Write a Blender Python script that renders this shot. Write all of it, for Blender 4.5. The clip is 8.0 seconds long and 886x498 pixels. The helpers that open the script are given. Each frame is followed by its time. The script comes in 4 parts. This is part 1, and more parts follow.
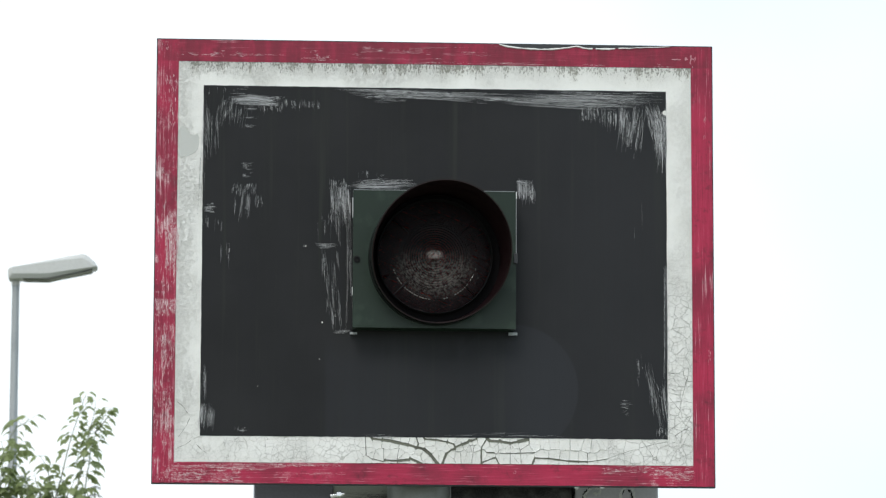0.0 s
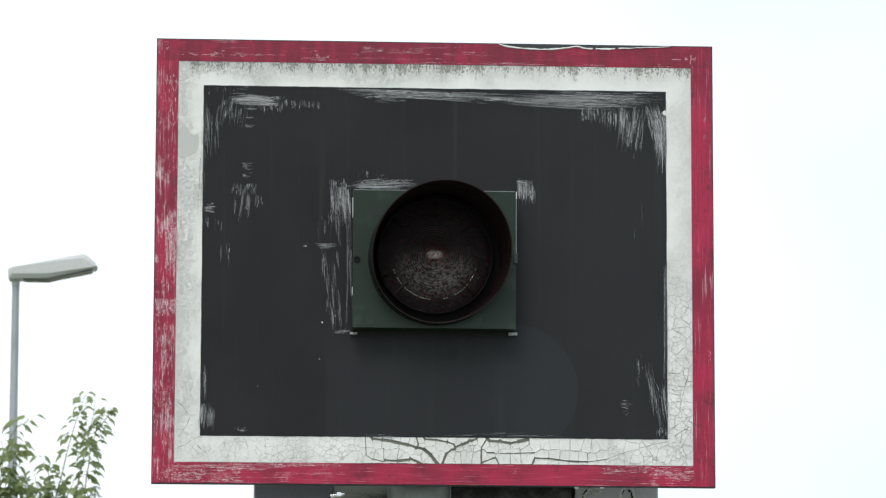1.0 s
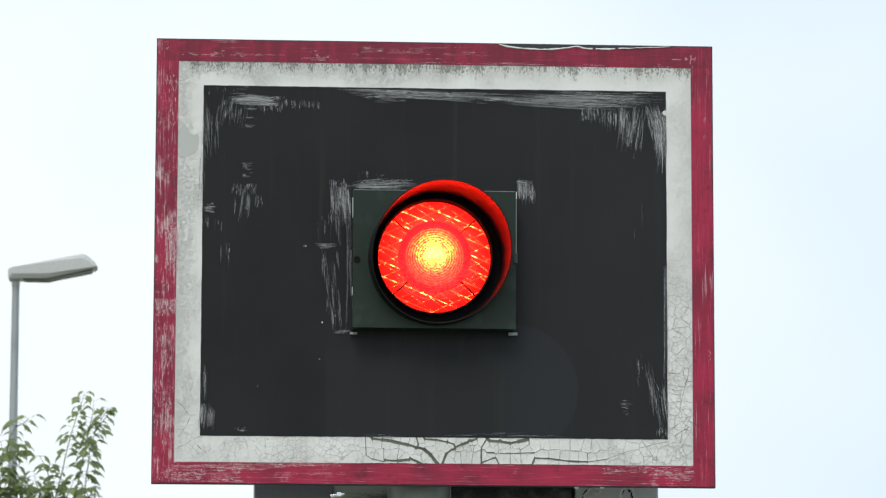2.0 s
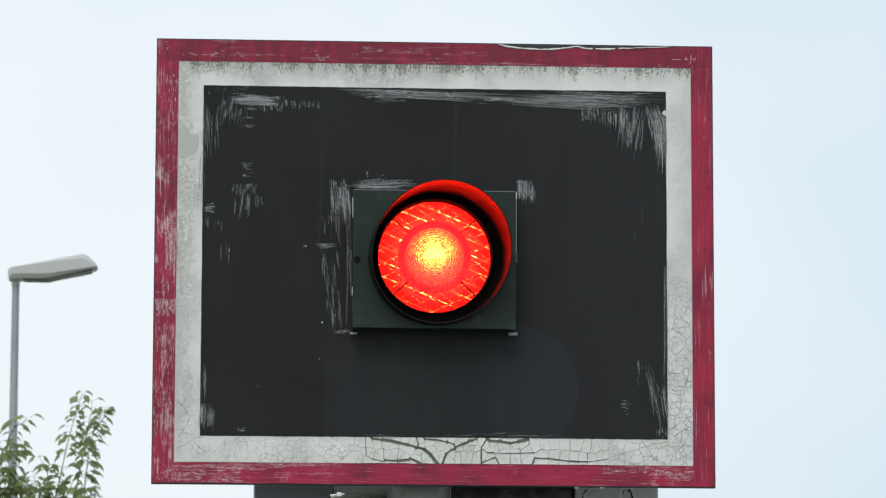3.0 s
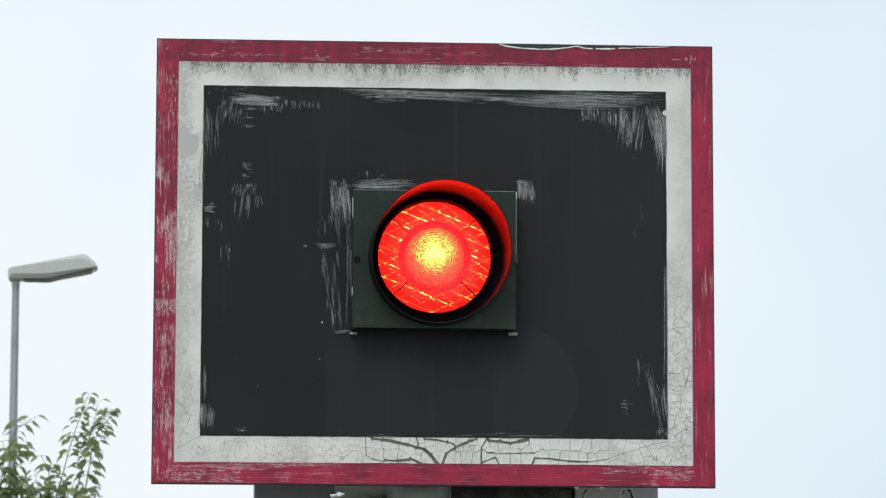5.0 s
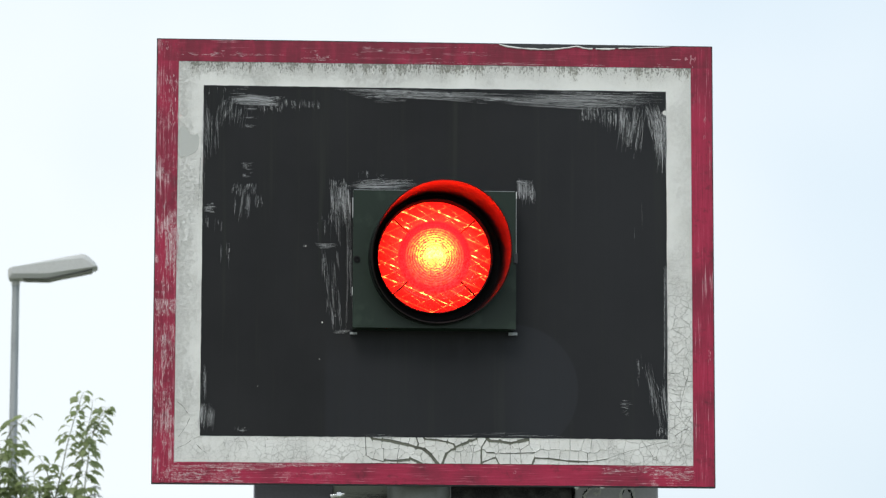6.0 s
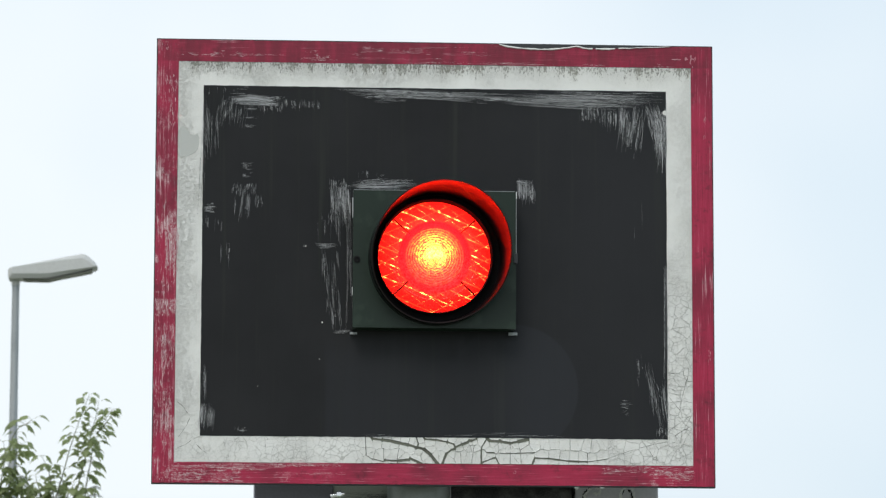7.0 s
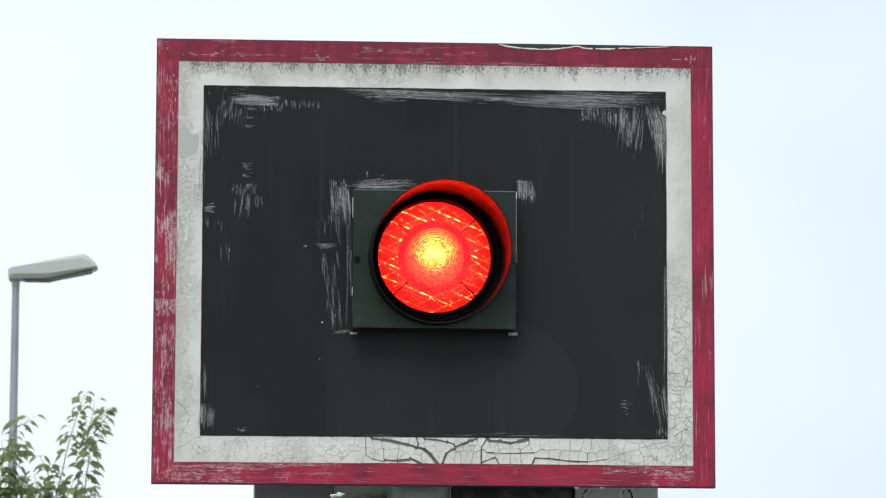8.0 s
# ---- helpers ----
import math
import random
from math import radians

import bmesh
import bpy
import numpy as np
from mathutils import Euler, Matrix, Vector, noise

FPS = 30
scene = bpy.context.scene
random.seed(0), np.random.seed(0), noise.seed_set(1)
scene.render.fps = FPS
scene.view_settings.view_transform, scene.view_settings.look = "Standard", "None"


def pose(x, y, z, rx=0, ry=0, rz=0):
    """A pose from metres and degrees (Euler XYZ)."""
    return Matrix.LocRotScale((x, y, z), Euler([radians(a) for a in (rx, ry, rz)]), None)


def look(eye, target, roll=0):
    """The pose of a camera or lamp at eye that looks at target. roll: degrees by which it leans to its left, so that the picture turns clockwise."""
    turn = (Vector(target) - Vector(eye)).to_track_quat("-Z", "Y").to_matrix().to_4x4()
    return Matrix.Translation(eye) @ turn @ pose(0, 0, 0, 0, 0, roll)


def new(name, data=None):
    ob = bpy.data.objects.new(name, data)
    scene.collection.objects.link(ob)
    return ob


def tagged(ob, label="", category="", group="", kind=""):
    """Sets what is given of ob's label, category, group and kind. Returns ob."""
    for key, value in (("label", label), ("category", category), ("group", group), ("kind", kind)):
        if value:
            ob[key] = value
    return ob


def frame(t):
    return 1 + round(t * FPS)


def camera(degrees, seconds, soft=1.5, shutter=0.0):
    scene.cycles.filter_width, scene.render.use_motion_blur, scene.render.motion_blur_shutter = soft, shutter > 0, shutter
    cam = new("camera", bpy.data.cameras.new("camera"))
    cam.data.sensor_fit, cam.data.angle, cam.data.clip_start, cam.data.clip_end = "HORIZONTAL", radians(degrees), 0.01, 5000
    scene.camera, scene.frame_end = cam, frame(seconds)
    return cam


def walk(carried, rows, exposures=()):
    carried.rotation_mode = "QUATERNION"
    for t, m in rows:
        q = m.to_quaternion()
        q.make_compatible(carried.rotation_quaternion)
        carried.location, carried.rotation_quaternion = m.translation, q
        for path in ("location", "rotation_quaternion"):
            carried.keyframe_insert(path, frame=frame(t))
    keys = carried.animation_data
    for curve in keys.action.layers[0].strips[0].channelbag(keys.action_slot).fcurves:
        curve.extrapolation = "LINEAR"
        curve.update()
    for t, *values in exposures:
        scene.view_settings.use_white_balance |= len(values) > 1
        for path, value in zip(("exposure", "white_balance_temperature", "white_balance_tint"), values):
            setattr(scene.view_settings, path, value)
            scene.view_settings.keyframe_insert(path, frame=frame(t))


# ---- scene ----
from mathutils import geometry

# ---- camera: it stands still on the roadside, a long lens tilted up at the signal ----
EYE = (-0.43519, -7.07985, 1.62225)
VIEW = look(EYE, (0.00374, -0.16536, 2.62085), 0.1483)
cam = camera(12.957, 8.0, soft=1.3)
cam.data.dof.use_dof, cam.data.dof.focus_distance, cam.data.dof.aperture_fstop = True, 7.0, 36.0
walk(cam, [(0.0, VIEW), (8.0, VIEW)],
     exposures=[(0.0, 0.39), (1.5, 0.39), (1.8, 0.27), (2.8, 0.02), (3.2, 0.02), (3.5, 0.06), (4.0, 0.08), (4.7, 0.05), (5.4, 0.08), (6.0, 0.13), (6.5, 0.02), (7.0, 0.09), (7.5, 0.0), (8.0, 0.16)])

# ---- world and sun: a bright overcast day, the veiled sun high behind the camera ----
SUN_EL, SUN_AZ = radians(48), radians(200)


def build_world():
    world = bpy.data.worlds.new("overcast_sky")
    scene.world = world
    world.use_nodes = True
    nt = world.node_tree
    nt.nodes.clear()
    out = nt.nodes.new("ShaderNodeOutputWorld")
    sky = nt.nodes.new("ShaderNodeTexSky")
    sky.sky_type, sky.sun_disc = "NISHITA", False
    sky.sun_elevation, sky.sun_rotation = SUN_EL, SUN_AZ
    sky.air_density, sky.dust_density, sky.ozone_density = 1.0, 3.0, 1.0
    clear = nt.nodes.new("ShaderNodeBackground")
    clear.inputs["Strength"].default_value = 0.08
    nt.links.new(sky.outputs[0], clear.inputs["Color"])
    co = nt.nodes.new("ShaderNodeTexCoord")
    cloud = nt.nodes.new("ShaderNodeTexNoise")
    cloud.inputs["Scale"].default_value, cloud.inputs["Detail"].default_value = 5.0, 3.0
    nt.links.new(co.outputs["Generated"], cloud.inputs["Vector"])
    ramp = nt.nodes.new("ShaderNodeValToRGB")
    ramp.color_ramp.elements[0].position, ramp.color_ramp.elements[1].position = 0.35, 0.65
    ramp.color_ramp.elements[0].color = (0.735, 0.865, 0.965, 1)
    ramp.color_ramp.elements[1].color = (0.95, 1.018, 1.06, 1)
    # brighter towards the veiled sun's side
    axes = nt.nodes.new("ShaderNodeSeparateXYZ")
    nt.links.new(co.outputs["Generated"], axes.inputs[0])
    lean = nt.nodes.new("ShaderNodeMath")
    lean.operation, lean.inputs[1].default_value, lean.inputs[2].default_value = "MULTIPLY_ADD", -0.9, 0.05
    nt.links.new(axes.outputs[0], lean.inputs[0])
    total = nt.nodes.new("ShaderNodeMath")
    nt.links.new(cloud.outputs[0], total.inputs[0])
    nt.links.new(lean.outputs[0], total.inputs[1])
    nt.links.new(total.outputs[0], ramp.inputs[0])
    veil = nt.nodes.new("ShaderNodeBackground")
    veil.inputs["Strength"].default_value = 0.98
    nt.links.new(ramp.outputs[0], veil.inputs["Color"])
    mix = nt.nodes.new("ShaderNodeMixShader")
    mix.inputs[0].default_value = 0.88
    nt.links.new(clear.outputs[0], mix.inputs[1])
    nt.links.new(veil.outputs[0], mix.inputs[2])
    nt.links.new(mix.outputs[0], out.inputs[0])
    lamp = bpy.data.lights.new("sun", "SUN")
    lamp.energy, lamp.angle, lamp.color = 1.3, radians(25), (1.0, 0.97, 0.92)
    sun = new("sun", lamp)
    way = Vector((math.sin(SUN_AZ) * math.cos(SUN_EL), math.cos(SUN_AZ) * math.cos(SUN_EL), math.sin(SUN_EL)))
    sun.matrix_world = look(way * 60, (0, 0, 0))


build_world()

# ---- materials ----


class Nodes:
    """A short hand for node trees."""

    def __init__(self, name):
        self.mat = bpy.data.materials.new(name)
        self.mat.use_nodes = True
        self.nt = self.mat.node_tree
        self.nt.nodes.clear()
        self.out = self.nt.nodes.new("ShaderNodeOutputMaterial")
        self.co = self.nt.nodes.new("ShaderNodeTexCoord").outputs["Object"]

    def put(self, socket, value):
        if isinstance(value, bpy.types.NodeSocket):
            self.nt.links.new(value, socket)
        else:
            socket.default_value = value

    def node(self, kind, **values):
        n = self.nt.nodes.new("ShaderNode" + kind)
        for key, value in values.items():
            self.put(n.inputs[key.replace("_", " ")], value)
        return n

    def stretch(self, sx, sy, sz, rot=0.0):
        n = self.node("Mapping", Vector=self.co)
        n.inputs["Scale"].default_value = (sx, sy, sz)
        n.inputs["Rotation"].default_value = (0, rot, 0)
        return n.outputs[0]

    def noise(self, scale, detail=4.0, rough=0.55, vector=None):
        return self.node("TexNoise", Vector=vector or self.co, Scale=scale, Detail=detail, Roughness=rough).outputs[0]

    def cracks(self, scale, vector=None):
        n = self.node("TexVoronoi", Vector=vector or self.co, Scale=scale)
        n.feature = "DISTANCE_TO_EDGE"
        return n.outputs["Distance"]

    def cells(self, scale):
        return self.node("TexVoronoi", Vector=self.co, Scale=scale).outputs["Color"]

    def rise(self, value, low, high, to_low=0.0, to_high=1.0):
        n = self.nt.nodes.new("ShaderNodeMapRange")
        n.interpolation_type = "SMOOTHSTEP"
        for key, v in zip(("Value", "From Min", "From Max", "To Min", "To Max"), (value, low, high, to_low, to_high)):
            self.put(n.inputs[key], v)
        return n.outputs[0]

    def math(self, op, a, b=0.0):
        n = self.nt.nodes.new("ShaderNodeMath")
        n.operation = op
        self.put(n.inputs[0], a), self.put(n.inputs[1], b)
        return n.outputs[0]

    def mix(self, fac, a, b, blend="MIX"):
        n = self.nt.nodes.new("ShaderNodeMix")
        n.data_type, n.blend_type = "RGBA", blend
        self.put(n.inputs[0], fac)
        for i, v in ((6, a), (7, b)):
            self.put(n.inputs[i], v if isinstance(v, bpy.types.NodeSocket) else (*v, 1))
        return n.outputs[2]

    def axes(self):
        n = self.node("SeparateXYZ", Vector=self.co)
        return n.outputs

    def bump(self, height, distance, strength=1.0):
        n = self.node("Bump", Height=height, Distance=distance, Strength=strength)
        return n.outputs[0]

    def surface(self, colour, rough=0.6, metal=0.0, normal=None, spec=0.5, coat=0.0):
        p = self.node("BsdfPrincipled", Roughness=rough, Metallic=metal)
        self.put(p.inputs["Base Color"], colour if isinstance(colour, bpy.types.NodeSocket) else (*colour, 1))
        p.inputs["Specular IOR Level"].default_value = spec
        p.inputs["Coat Weight"].default_value = coat
        if normal is not None:
            self.put(p.inputs["Normal"], normal)
        self.nt.links.new(p.outputs[0], self.out.inputs[0])
        return p


def painted(name, colour, worn, rough=0.5, metal=0.0, scale=40, amount=(0.55, 0.75), spec=0.5):
    """Paint or metal with broad stains and a fine grain."""
    n = Nodes(name)
    stain = n.rise(n.noise(scale * 0.2, 5), amount[0], amount[1])
    fine = n.noise(scale * 8, 3)
    c = n.mix(stain, colour, worn)
    c = n.mix(n.rise(fine, 0.3, 0.7, 0.0, 0.25), c, tuple(v * 0.6 for v in colour))
    n.surface(c, n.rise(fine, 0.2, 0.8, rough - 0.1, rough + 0.1), metal, n.bump(fine, 0.0004, 0.5), spec)
    return n.mat


def red_paint():
    n = Nodes("faded_red_paint")
    x, y, z = n.axes()
    side = n.noise(1.0, 6, 0.65, n.stretch(12, 1, 420))
    up = n.noise(1.0, 6, 0.65, n.stretch(420, 1, 12))
    upright = n.math("GREATER_THAN", n.math("ABSOLUTE", x), 0.4745)
    brush = n.math("ADD", n.math("MULTIPLY", up, upright), n.math("MULTIPLY", side, n.math("SUBTRACT", 1.0, upright)))
    broad = n.noise(11, 5)
    c = n.mix(n.rise(broad, 0.35, 0.65), (0.355, 0.013, 0.054), (0.225, 0.011, 0.038))
    c = n.mix(n.rise(brush, 0.48, 0.66, 0.0, 0.50), c, (0.46, 0.050, 0.105))
    c = n.mix(n.rise(brush, 0.47, 0.32, 0.0, 0.40), c, (0.13, 0.007, 0.021))
    rub = n.math("MULTIPLY", n.rise(n.math("ADD", brush, n.math("MULTIPLY", broad, 0.3)), 0.76, 0.84), 0.7)
    c = n.mix(rub, c, (0.56, 0.36, 0.39))
    # rubbed through to the primer in bands, most along one side and by the lower corners
    left = n.math("LESS_THAN", x, -0.4742)
    foot = n.math("MULTIPLY", n.math("LESS_THAN", z, -0.3712), n.math("MAXIMUM", n.rise(x, -0.14, -0.42), n.math("MULTIPLY", n.rise(x, 0.34, 0.43), n.math("LESS_THAN", x, 0.4745))))
    band = n.noise(1.0, 5, 0.65, n.stretch(34, 1, 22))
    thread = n.math("ADD", n.math("MULTIPLY", brush, 0.55), n.math("MULTIPLY", n.noise(700, 2, 0.6), 0.35))
    bare = n.rise(n.math("ADD", thread, n.math("MULTIPLY", band, 0.70)), 0.845, 0.94)
    bare = n.math("MULTIPLY", bare, n.math("MAXIMUM", n.math("MULTIPLY", left, n.rise(z, 0.36, 0.10, 0.45, 1.0)), foot))
    c = n.mix(n.math("MULTIPLY", bare, 0.85), c, (0.74, 0.62, 0.63))
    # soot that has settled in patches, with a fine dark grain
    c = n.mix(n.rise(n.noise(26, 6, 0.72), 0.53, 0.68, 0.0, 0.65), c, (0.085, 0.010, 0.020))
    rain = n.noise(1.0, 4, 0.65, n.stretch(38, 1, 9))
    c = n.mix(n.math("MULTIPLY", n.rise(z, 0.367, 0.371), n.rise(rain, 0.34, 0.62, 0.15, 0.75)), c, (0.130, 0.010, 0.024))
    c = n.mix(n.rise(n.noise(420, 3, 0.7), 0.56, 0.68, 0.0, 0.45), c, (0.10, 0.010, 0.022))
    n.surface(c, 0.5, 0, n.bump(brush, 0.0008, 0.7), 0.35)
    return n.mat


def white_paint(name="cracked_white_paint"):
    n = Nodes(name)
    x, y, z = n.axes()
    broad = n.noise(14, 5)
    c = n.mix(n.rise(broad, 0.3, 0.75), (0.815, 0.815, 0.79), (0.745, 0.745, 0.715))
    # green-black algae specks, running down from the upper rim of the top band
    specks = n.noise(1.0, 3, 0.7, n.stretch(330, 1, 150))
    runs = n.noise(1.0, 4, 0.6, n.stretch(55, 1, 7))
    top = n.math("MULTIPLY", n.rise(z, 0.322, 0.372), n.rise(z, 0.318, 0.324))
    algae = n.rise(n.math("ADD", n.math("MULTIPLY", specks, 0.75), n.math("ADD", n.math("MULTIPLY", runs, 0.55), n.math("MULTIPLY", top, 0.25))), 0.84, 0.94)
    c = n.mix(n.math("MULTIPLY", n.math("MULTIPLY", algae, n.rise(top, 0.05, 0.4)), 0.75), c, (0.13, 0.13, 0.10))
    c = n.mix(n.math("MULTIPLY", n.rise(runs, 0.50, 0.70), n.math("MULTIPLY", top, 0.32)), c, (0.34, 0.32, 0.25))
    bend = n.node("VectorMath")
    bend.operation = "ADD"
    n.put(bend.inputs[0], n.co)
    warp = n.node("TexNoise", Vector=n.co, Scale=35.0)
    small = n.node("VectorMath")
    small.operation = "SCALE"
    n.put(small.inputs[0], warp.outputs["Color"])
    small.inputs["Scale"].default_value = 0.009
    n.put(bend.inputs[1], small.outputs[0])
    # a pebbled skin on the outer part of the bands, wider cracks low on the board
    low = n.rise(n.math("SUBTRACT", z, n.math("MULTIPLY", x, 0.30)), -0.08, -0.25)
    fine = n.noise(620, 3, 0.75)
    edge = n.math("MAXIMUM", n.math("DIVIDE", n.math("SUBTRACT", n.math("ABSOLUTE", x), 0.4275), 0.047), n.math("DIVIDE", n.math("SUBTRACT", n.math("ABSOLUTE", z), 0.323), 0.047))
    patch = n.noise(13, 5, 0.7)
    field = n.math("ADD", patch, n.math("MULTIPLY", edge, 0.34))
    worn = n.math("MULTIPLY", n.rise(field, 0.42, 0.80), n.math("SUBTRACT", 1.0, n.math("MULTIPLY", low, 0.80)))
    worn = n.math("MULTIPLY", worn, n.rise(x, -0.2, 0.45, 1.0, 0.55))
    pebble = n.cracks(410, bend.outputs[0])
    skin = n.math("MULTIPLY", n.math("MAXIMUM", n.math("MULTIPLY", n.rise(pebble, 0.05, 0.22, 1.0, 0.0), n.rise(n.noise(150, 3, 0.65), 0.34, 0.58)), n.rise(fine, 0.60, 0.68)), worn)
    c = n.mix(n.math("MULTIPLY", skin, 0.24), c, (0.25, 0.25, 0.215))
    spell = n.noise(26, 3, 0.6)
    wide = n.cracks(44, bend.outputs[0])
    mesh = n.cracks(92, bend.outputs[0])
    net = n.cracks(190, bend.outputs[0])
    line = n.math("MULTIPLY", n.rise(wide, 0.003, 0.013, 1.0, 0.0), n.math("MULTIPLY", low, n.rise(x, -0.40, 0.15, 0.15, 1.0)))
    line1 = n.math("MULTIPLY", n.rise(mesh, 0.004, 0.020, 0.70, 0.0), n.math("MULTIPLY", low, n.rise(spell, 0.36, 0.52, 0.12, 1.0)))
    line2 = n.math("MULTIPLY", n.rise(net, 0.006, 0.035, 0.42, 0.0), n.math("MULTIPLY", n.rise(n.math("SUBTRACT", z, n.math("MULTIPLY", x, 0.45)), 0.0, -0.26), n.rise(patch, 0.42, 0.58)))
    crack = n.math("MAXIMUM", line, n.math("MAXIMUM", line1, line2))
    broken = n.math("MULTIPLY", n.math("LESS_THAN", z, -0.3225), n.math("MULTIPLY", n.math("GREATER_THAN", x, -0.1312), n.math("LESS_THAN", x, 0.3180)))
    crack = n.math("MULTIPLY", crack, n.math("SUBTRACT", 1.0, n.math("MULTIPLY", broken, 0.70)))
    c = n.mix(n.math("MULTIPLY", crack, 0.82), c, (0.16, 0.16, 0.13))
    relief = n.math("SUBTRACT", n.math("MULTIPLY", fine, 0.9), n.math("ADD", crack, skin))
    n.surface(c, 0.65, 0, n.bump(relief, 0.0016, 1.0), 0.35)
    return n.mat


def black_paint():
    n = Nodes("black_paint")
    broad = n.noise(5, 5)
    runs = n.noise(1.0, 5, 0.6, n.stretch(45, 1, 1.2))
    c = n.mix(n.rise(broad, 0.3, 0.7), (0.0082, 0.0086, 0.0098), (0.0128, 0.0132, 0.0145))
    c = n.mix(n.rise(runs, 0.53, 0.72, 0.0, 0.85), c, (0.0180, 0.0205, 0.0178))
    # slightly bluer, paler black below the lamp: a disc and a band beside it
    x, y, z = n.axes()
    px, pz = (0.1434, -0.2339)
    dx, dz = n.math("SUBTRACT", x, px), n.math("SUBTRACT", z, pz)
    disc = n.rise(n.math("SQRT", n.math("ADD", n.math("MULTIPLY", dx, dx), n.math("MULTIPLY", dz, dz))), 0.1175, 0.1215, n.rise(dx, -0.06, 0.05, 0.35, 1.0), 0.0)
    blue_patch = n.math("MAXIMUM", disc, n.math("MULTIPLY", 0.42, n.math("MULTIPLY", n.rise(z, -0.2048, -0.1320, 1.0, 0.0), n.math("MULTIPLY", n.rise(x, -0.2051, -0.1958), n.math("LESS_THAN", x, px)))))
    c = n.mix(n.math("MULTIPLY", blue_patch, 0.85), c, (0.0195, 0.0215, 0.0262))
    # sky sheen on the gloss, painted in: paler towards the right, edge broken upright
    sky_sheen = n.math("ADD", x, n.math("MULTIPLY", n.math("SUBTRACT", runs, 0.5), 0.25))
    c = n.mix(n.rise(sky_sheen, 0.05, 0.30, 0.0, 0.42), c, (0.0195, 0.0205, 0.0240))
    fine = n.noise(500, 2)
    n.surface(c, n.rise(runs, 0.3, 0.7, 0.42, 0.58), 0, n.bump(fine, 0.0003, 0.4), 0.22)
    return n.mat


def scuff_paint(name, low, high):
    """Dry brush marks, each of its own paleness."""
    n = Nodes(name)
    r = n.node("NewGeometry").outputs["Random Per Island"]
    c = n.mix(n.math("POWER", r, 1.6), low, high)
    n.surface(c, 0.7, 0, None, 0.3)
    return n.mat


def lens_glass():
    """Red ribbed signal glass: it lets light through scattered, and carries dust and painted reflections outside. Thin
    clear ridges cross its outer zone.
    """
    n = Nodes("red_signal_glass")
    x, y, z = n.axes()
    r = n.math("SQRT", n.math("ADD", n.math("MULTIPLY", x, x), n.math("MULTIPLY", z, z)))
    outer = n.rise(r, 0.066, 0.069)
    thick = n.math("MULTIPLY", n.rise(r, 0.050, 0.057), n.rise(r, 0.064, 0.069, 1.0, 0.0))
    s = n.node("SeparateColor", Color=n.cells(520)).outputs[0]
    red = n.mix(s, (0.30, 0.0015, 0.0013), (0.10, 0.0003, 0.0006))
    # the lit bulb's yellow hot spot, put into the glass colour
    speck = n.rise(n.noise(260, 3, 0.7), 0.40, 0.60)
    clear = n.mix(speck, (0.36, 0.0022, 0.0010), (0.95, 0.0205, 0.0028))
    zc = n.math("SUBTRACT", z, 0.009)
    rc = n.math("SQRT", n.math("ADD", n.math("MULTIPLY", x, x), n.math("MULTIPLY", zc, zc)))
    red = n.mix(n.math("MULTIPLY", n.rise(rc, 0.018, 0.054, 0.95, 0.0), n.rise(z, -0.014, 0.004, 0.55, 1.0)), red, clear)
    red = n.mix(n.math("MULTIPLY", n.rise(r, 0.010, 0.048), n.rise(r, 0.062, 0.070, 0.45, 0.0)), red, (0.10, 0.0020, 0.0009))
    # rings of prisms in the middle, fine hatching outside
    ring = n.math("ABSOLUTE", n.math("SUBTRACT", n.math("FRACT", n.math("DIVIDE", r, 0.0045)), 0.5))
    groove = n.math("MULTIPLY", n.rise(ring, 0.22, 0.38), n.math("MULTIPLY", n.rise(r, 0.014, 0.024), n.rise(n.noise(120, 3), 0.34, 0.54)))
    red = n.mix(n.math("MULTIPLY", groove, n.math("SUBTRACT", 0.95, n.math("MULTIPLY", outer, 0.70))), red, (0.05, 0.0002, 0.0005))
    red = n.mix(n.math("MULTIPLY", thick, 0.95), red, (0.024, 0.0002, 0.0006))
    red = n.mix(n.math("MULTIPLY", outer, n.rise(n.noise(620, 2, 0.6), 0.42, 0.60, 0.35, 0.82)), red, (0.030, 0.0008, 0.0007))
    dots = n.math("MULTIPLY", n.rise(n.noise(330, 2, 0.6), 0.46, 0.56), n.math("MULTIPLY", n.rise(ring, 0.18, 0.34), n.math("MULTIPLY", n.rise(r, 0.022, 0.036), n.rise(r, 0.062, 0.068, 1.0, 0.0))))
    red = n.mix(n.math("MULTIPLY", dots, 0.85), red, (0.020, 0.0002, 0.0004))
    zs = n.math("ADD", z, 0.012)
    spot = n.rise(n.math("SQRT", n.math("ADD", n.math("MULTIPLY", x, x), n.math("MULTIPLY", zs, zs))), 0.004, 0.012, 0.7, 0.0)
    red = n.mix(spot, red, (0.10, 0.002, 0.0008))
    fleck = n.math("MULTIPLY", n.rise(n.noise(340, 3, 0.65), 0.53, 0.60), n.math("MULTIPLY", n.rise(r, 0.012, 0.026), n.rise(r, 0.064, 0.068, 0.85, 0.0)))
    red = n.mix(fleck, red, (0.07, 0.0002, 0.0004))
    ridge = None
    for slope, gap, low, high in ((0.42, 0.0270, 0.022, 0.056), (0.72, 0.0210, 0.006, 0.017), (-0.45, 0.0260, 0.006, 0.018)):
        f = n.math("ADD", z, n.math("MULTIPLY", x, slope))
        d = n.math("ABSOLUTE", n.math("SUBTRACT", n.math("FRACT", n.math("ADD", n.math("DIVIDE", f, gap), 20.3)), 0.5))
        k = n.rise(d, low, high, 1.0, 0.0)
        k = n.math("MULTIPLY", k, n.rise(n.noise(75, 3, 0.6, n.stretch(1, 1, 1.7)), 0.50, 0.62, 0.10, 1.0))
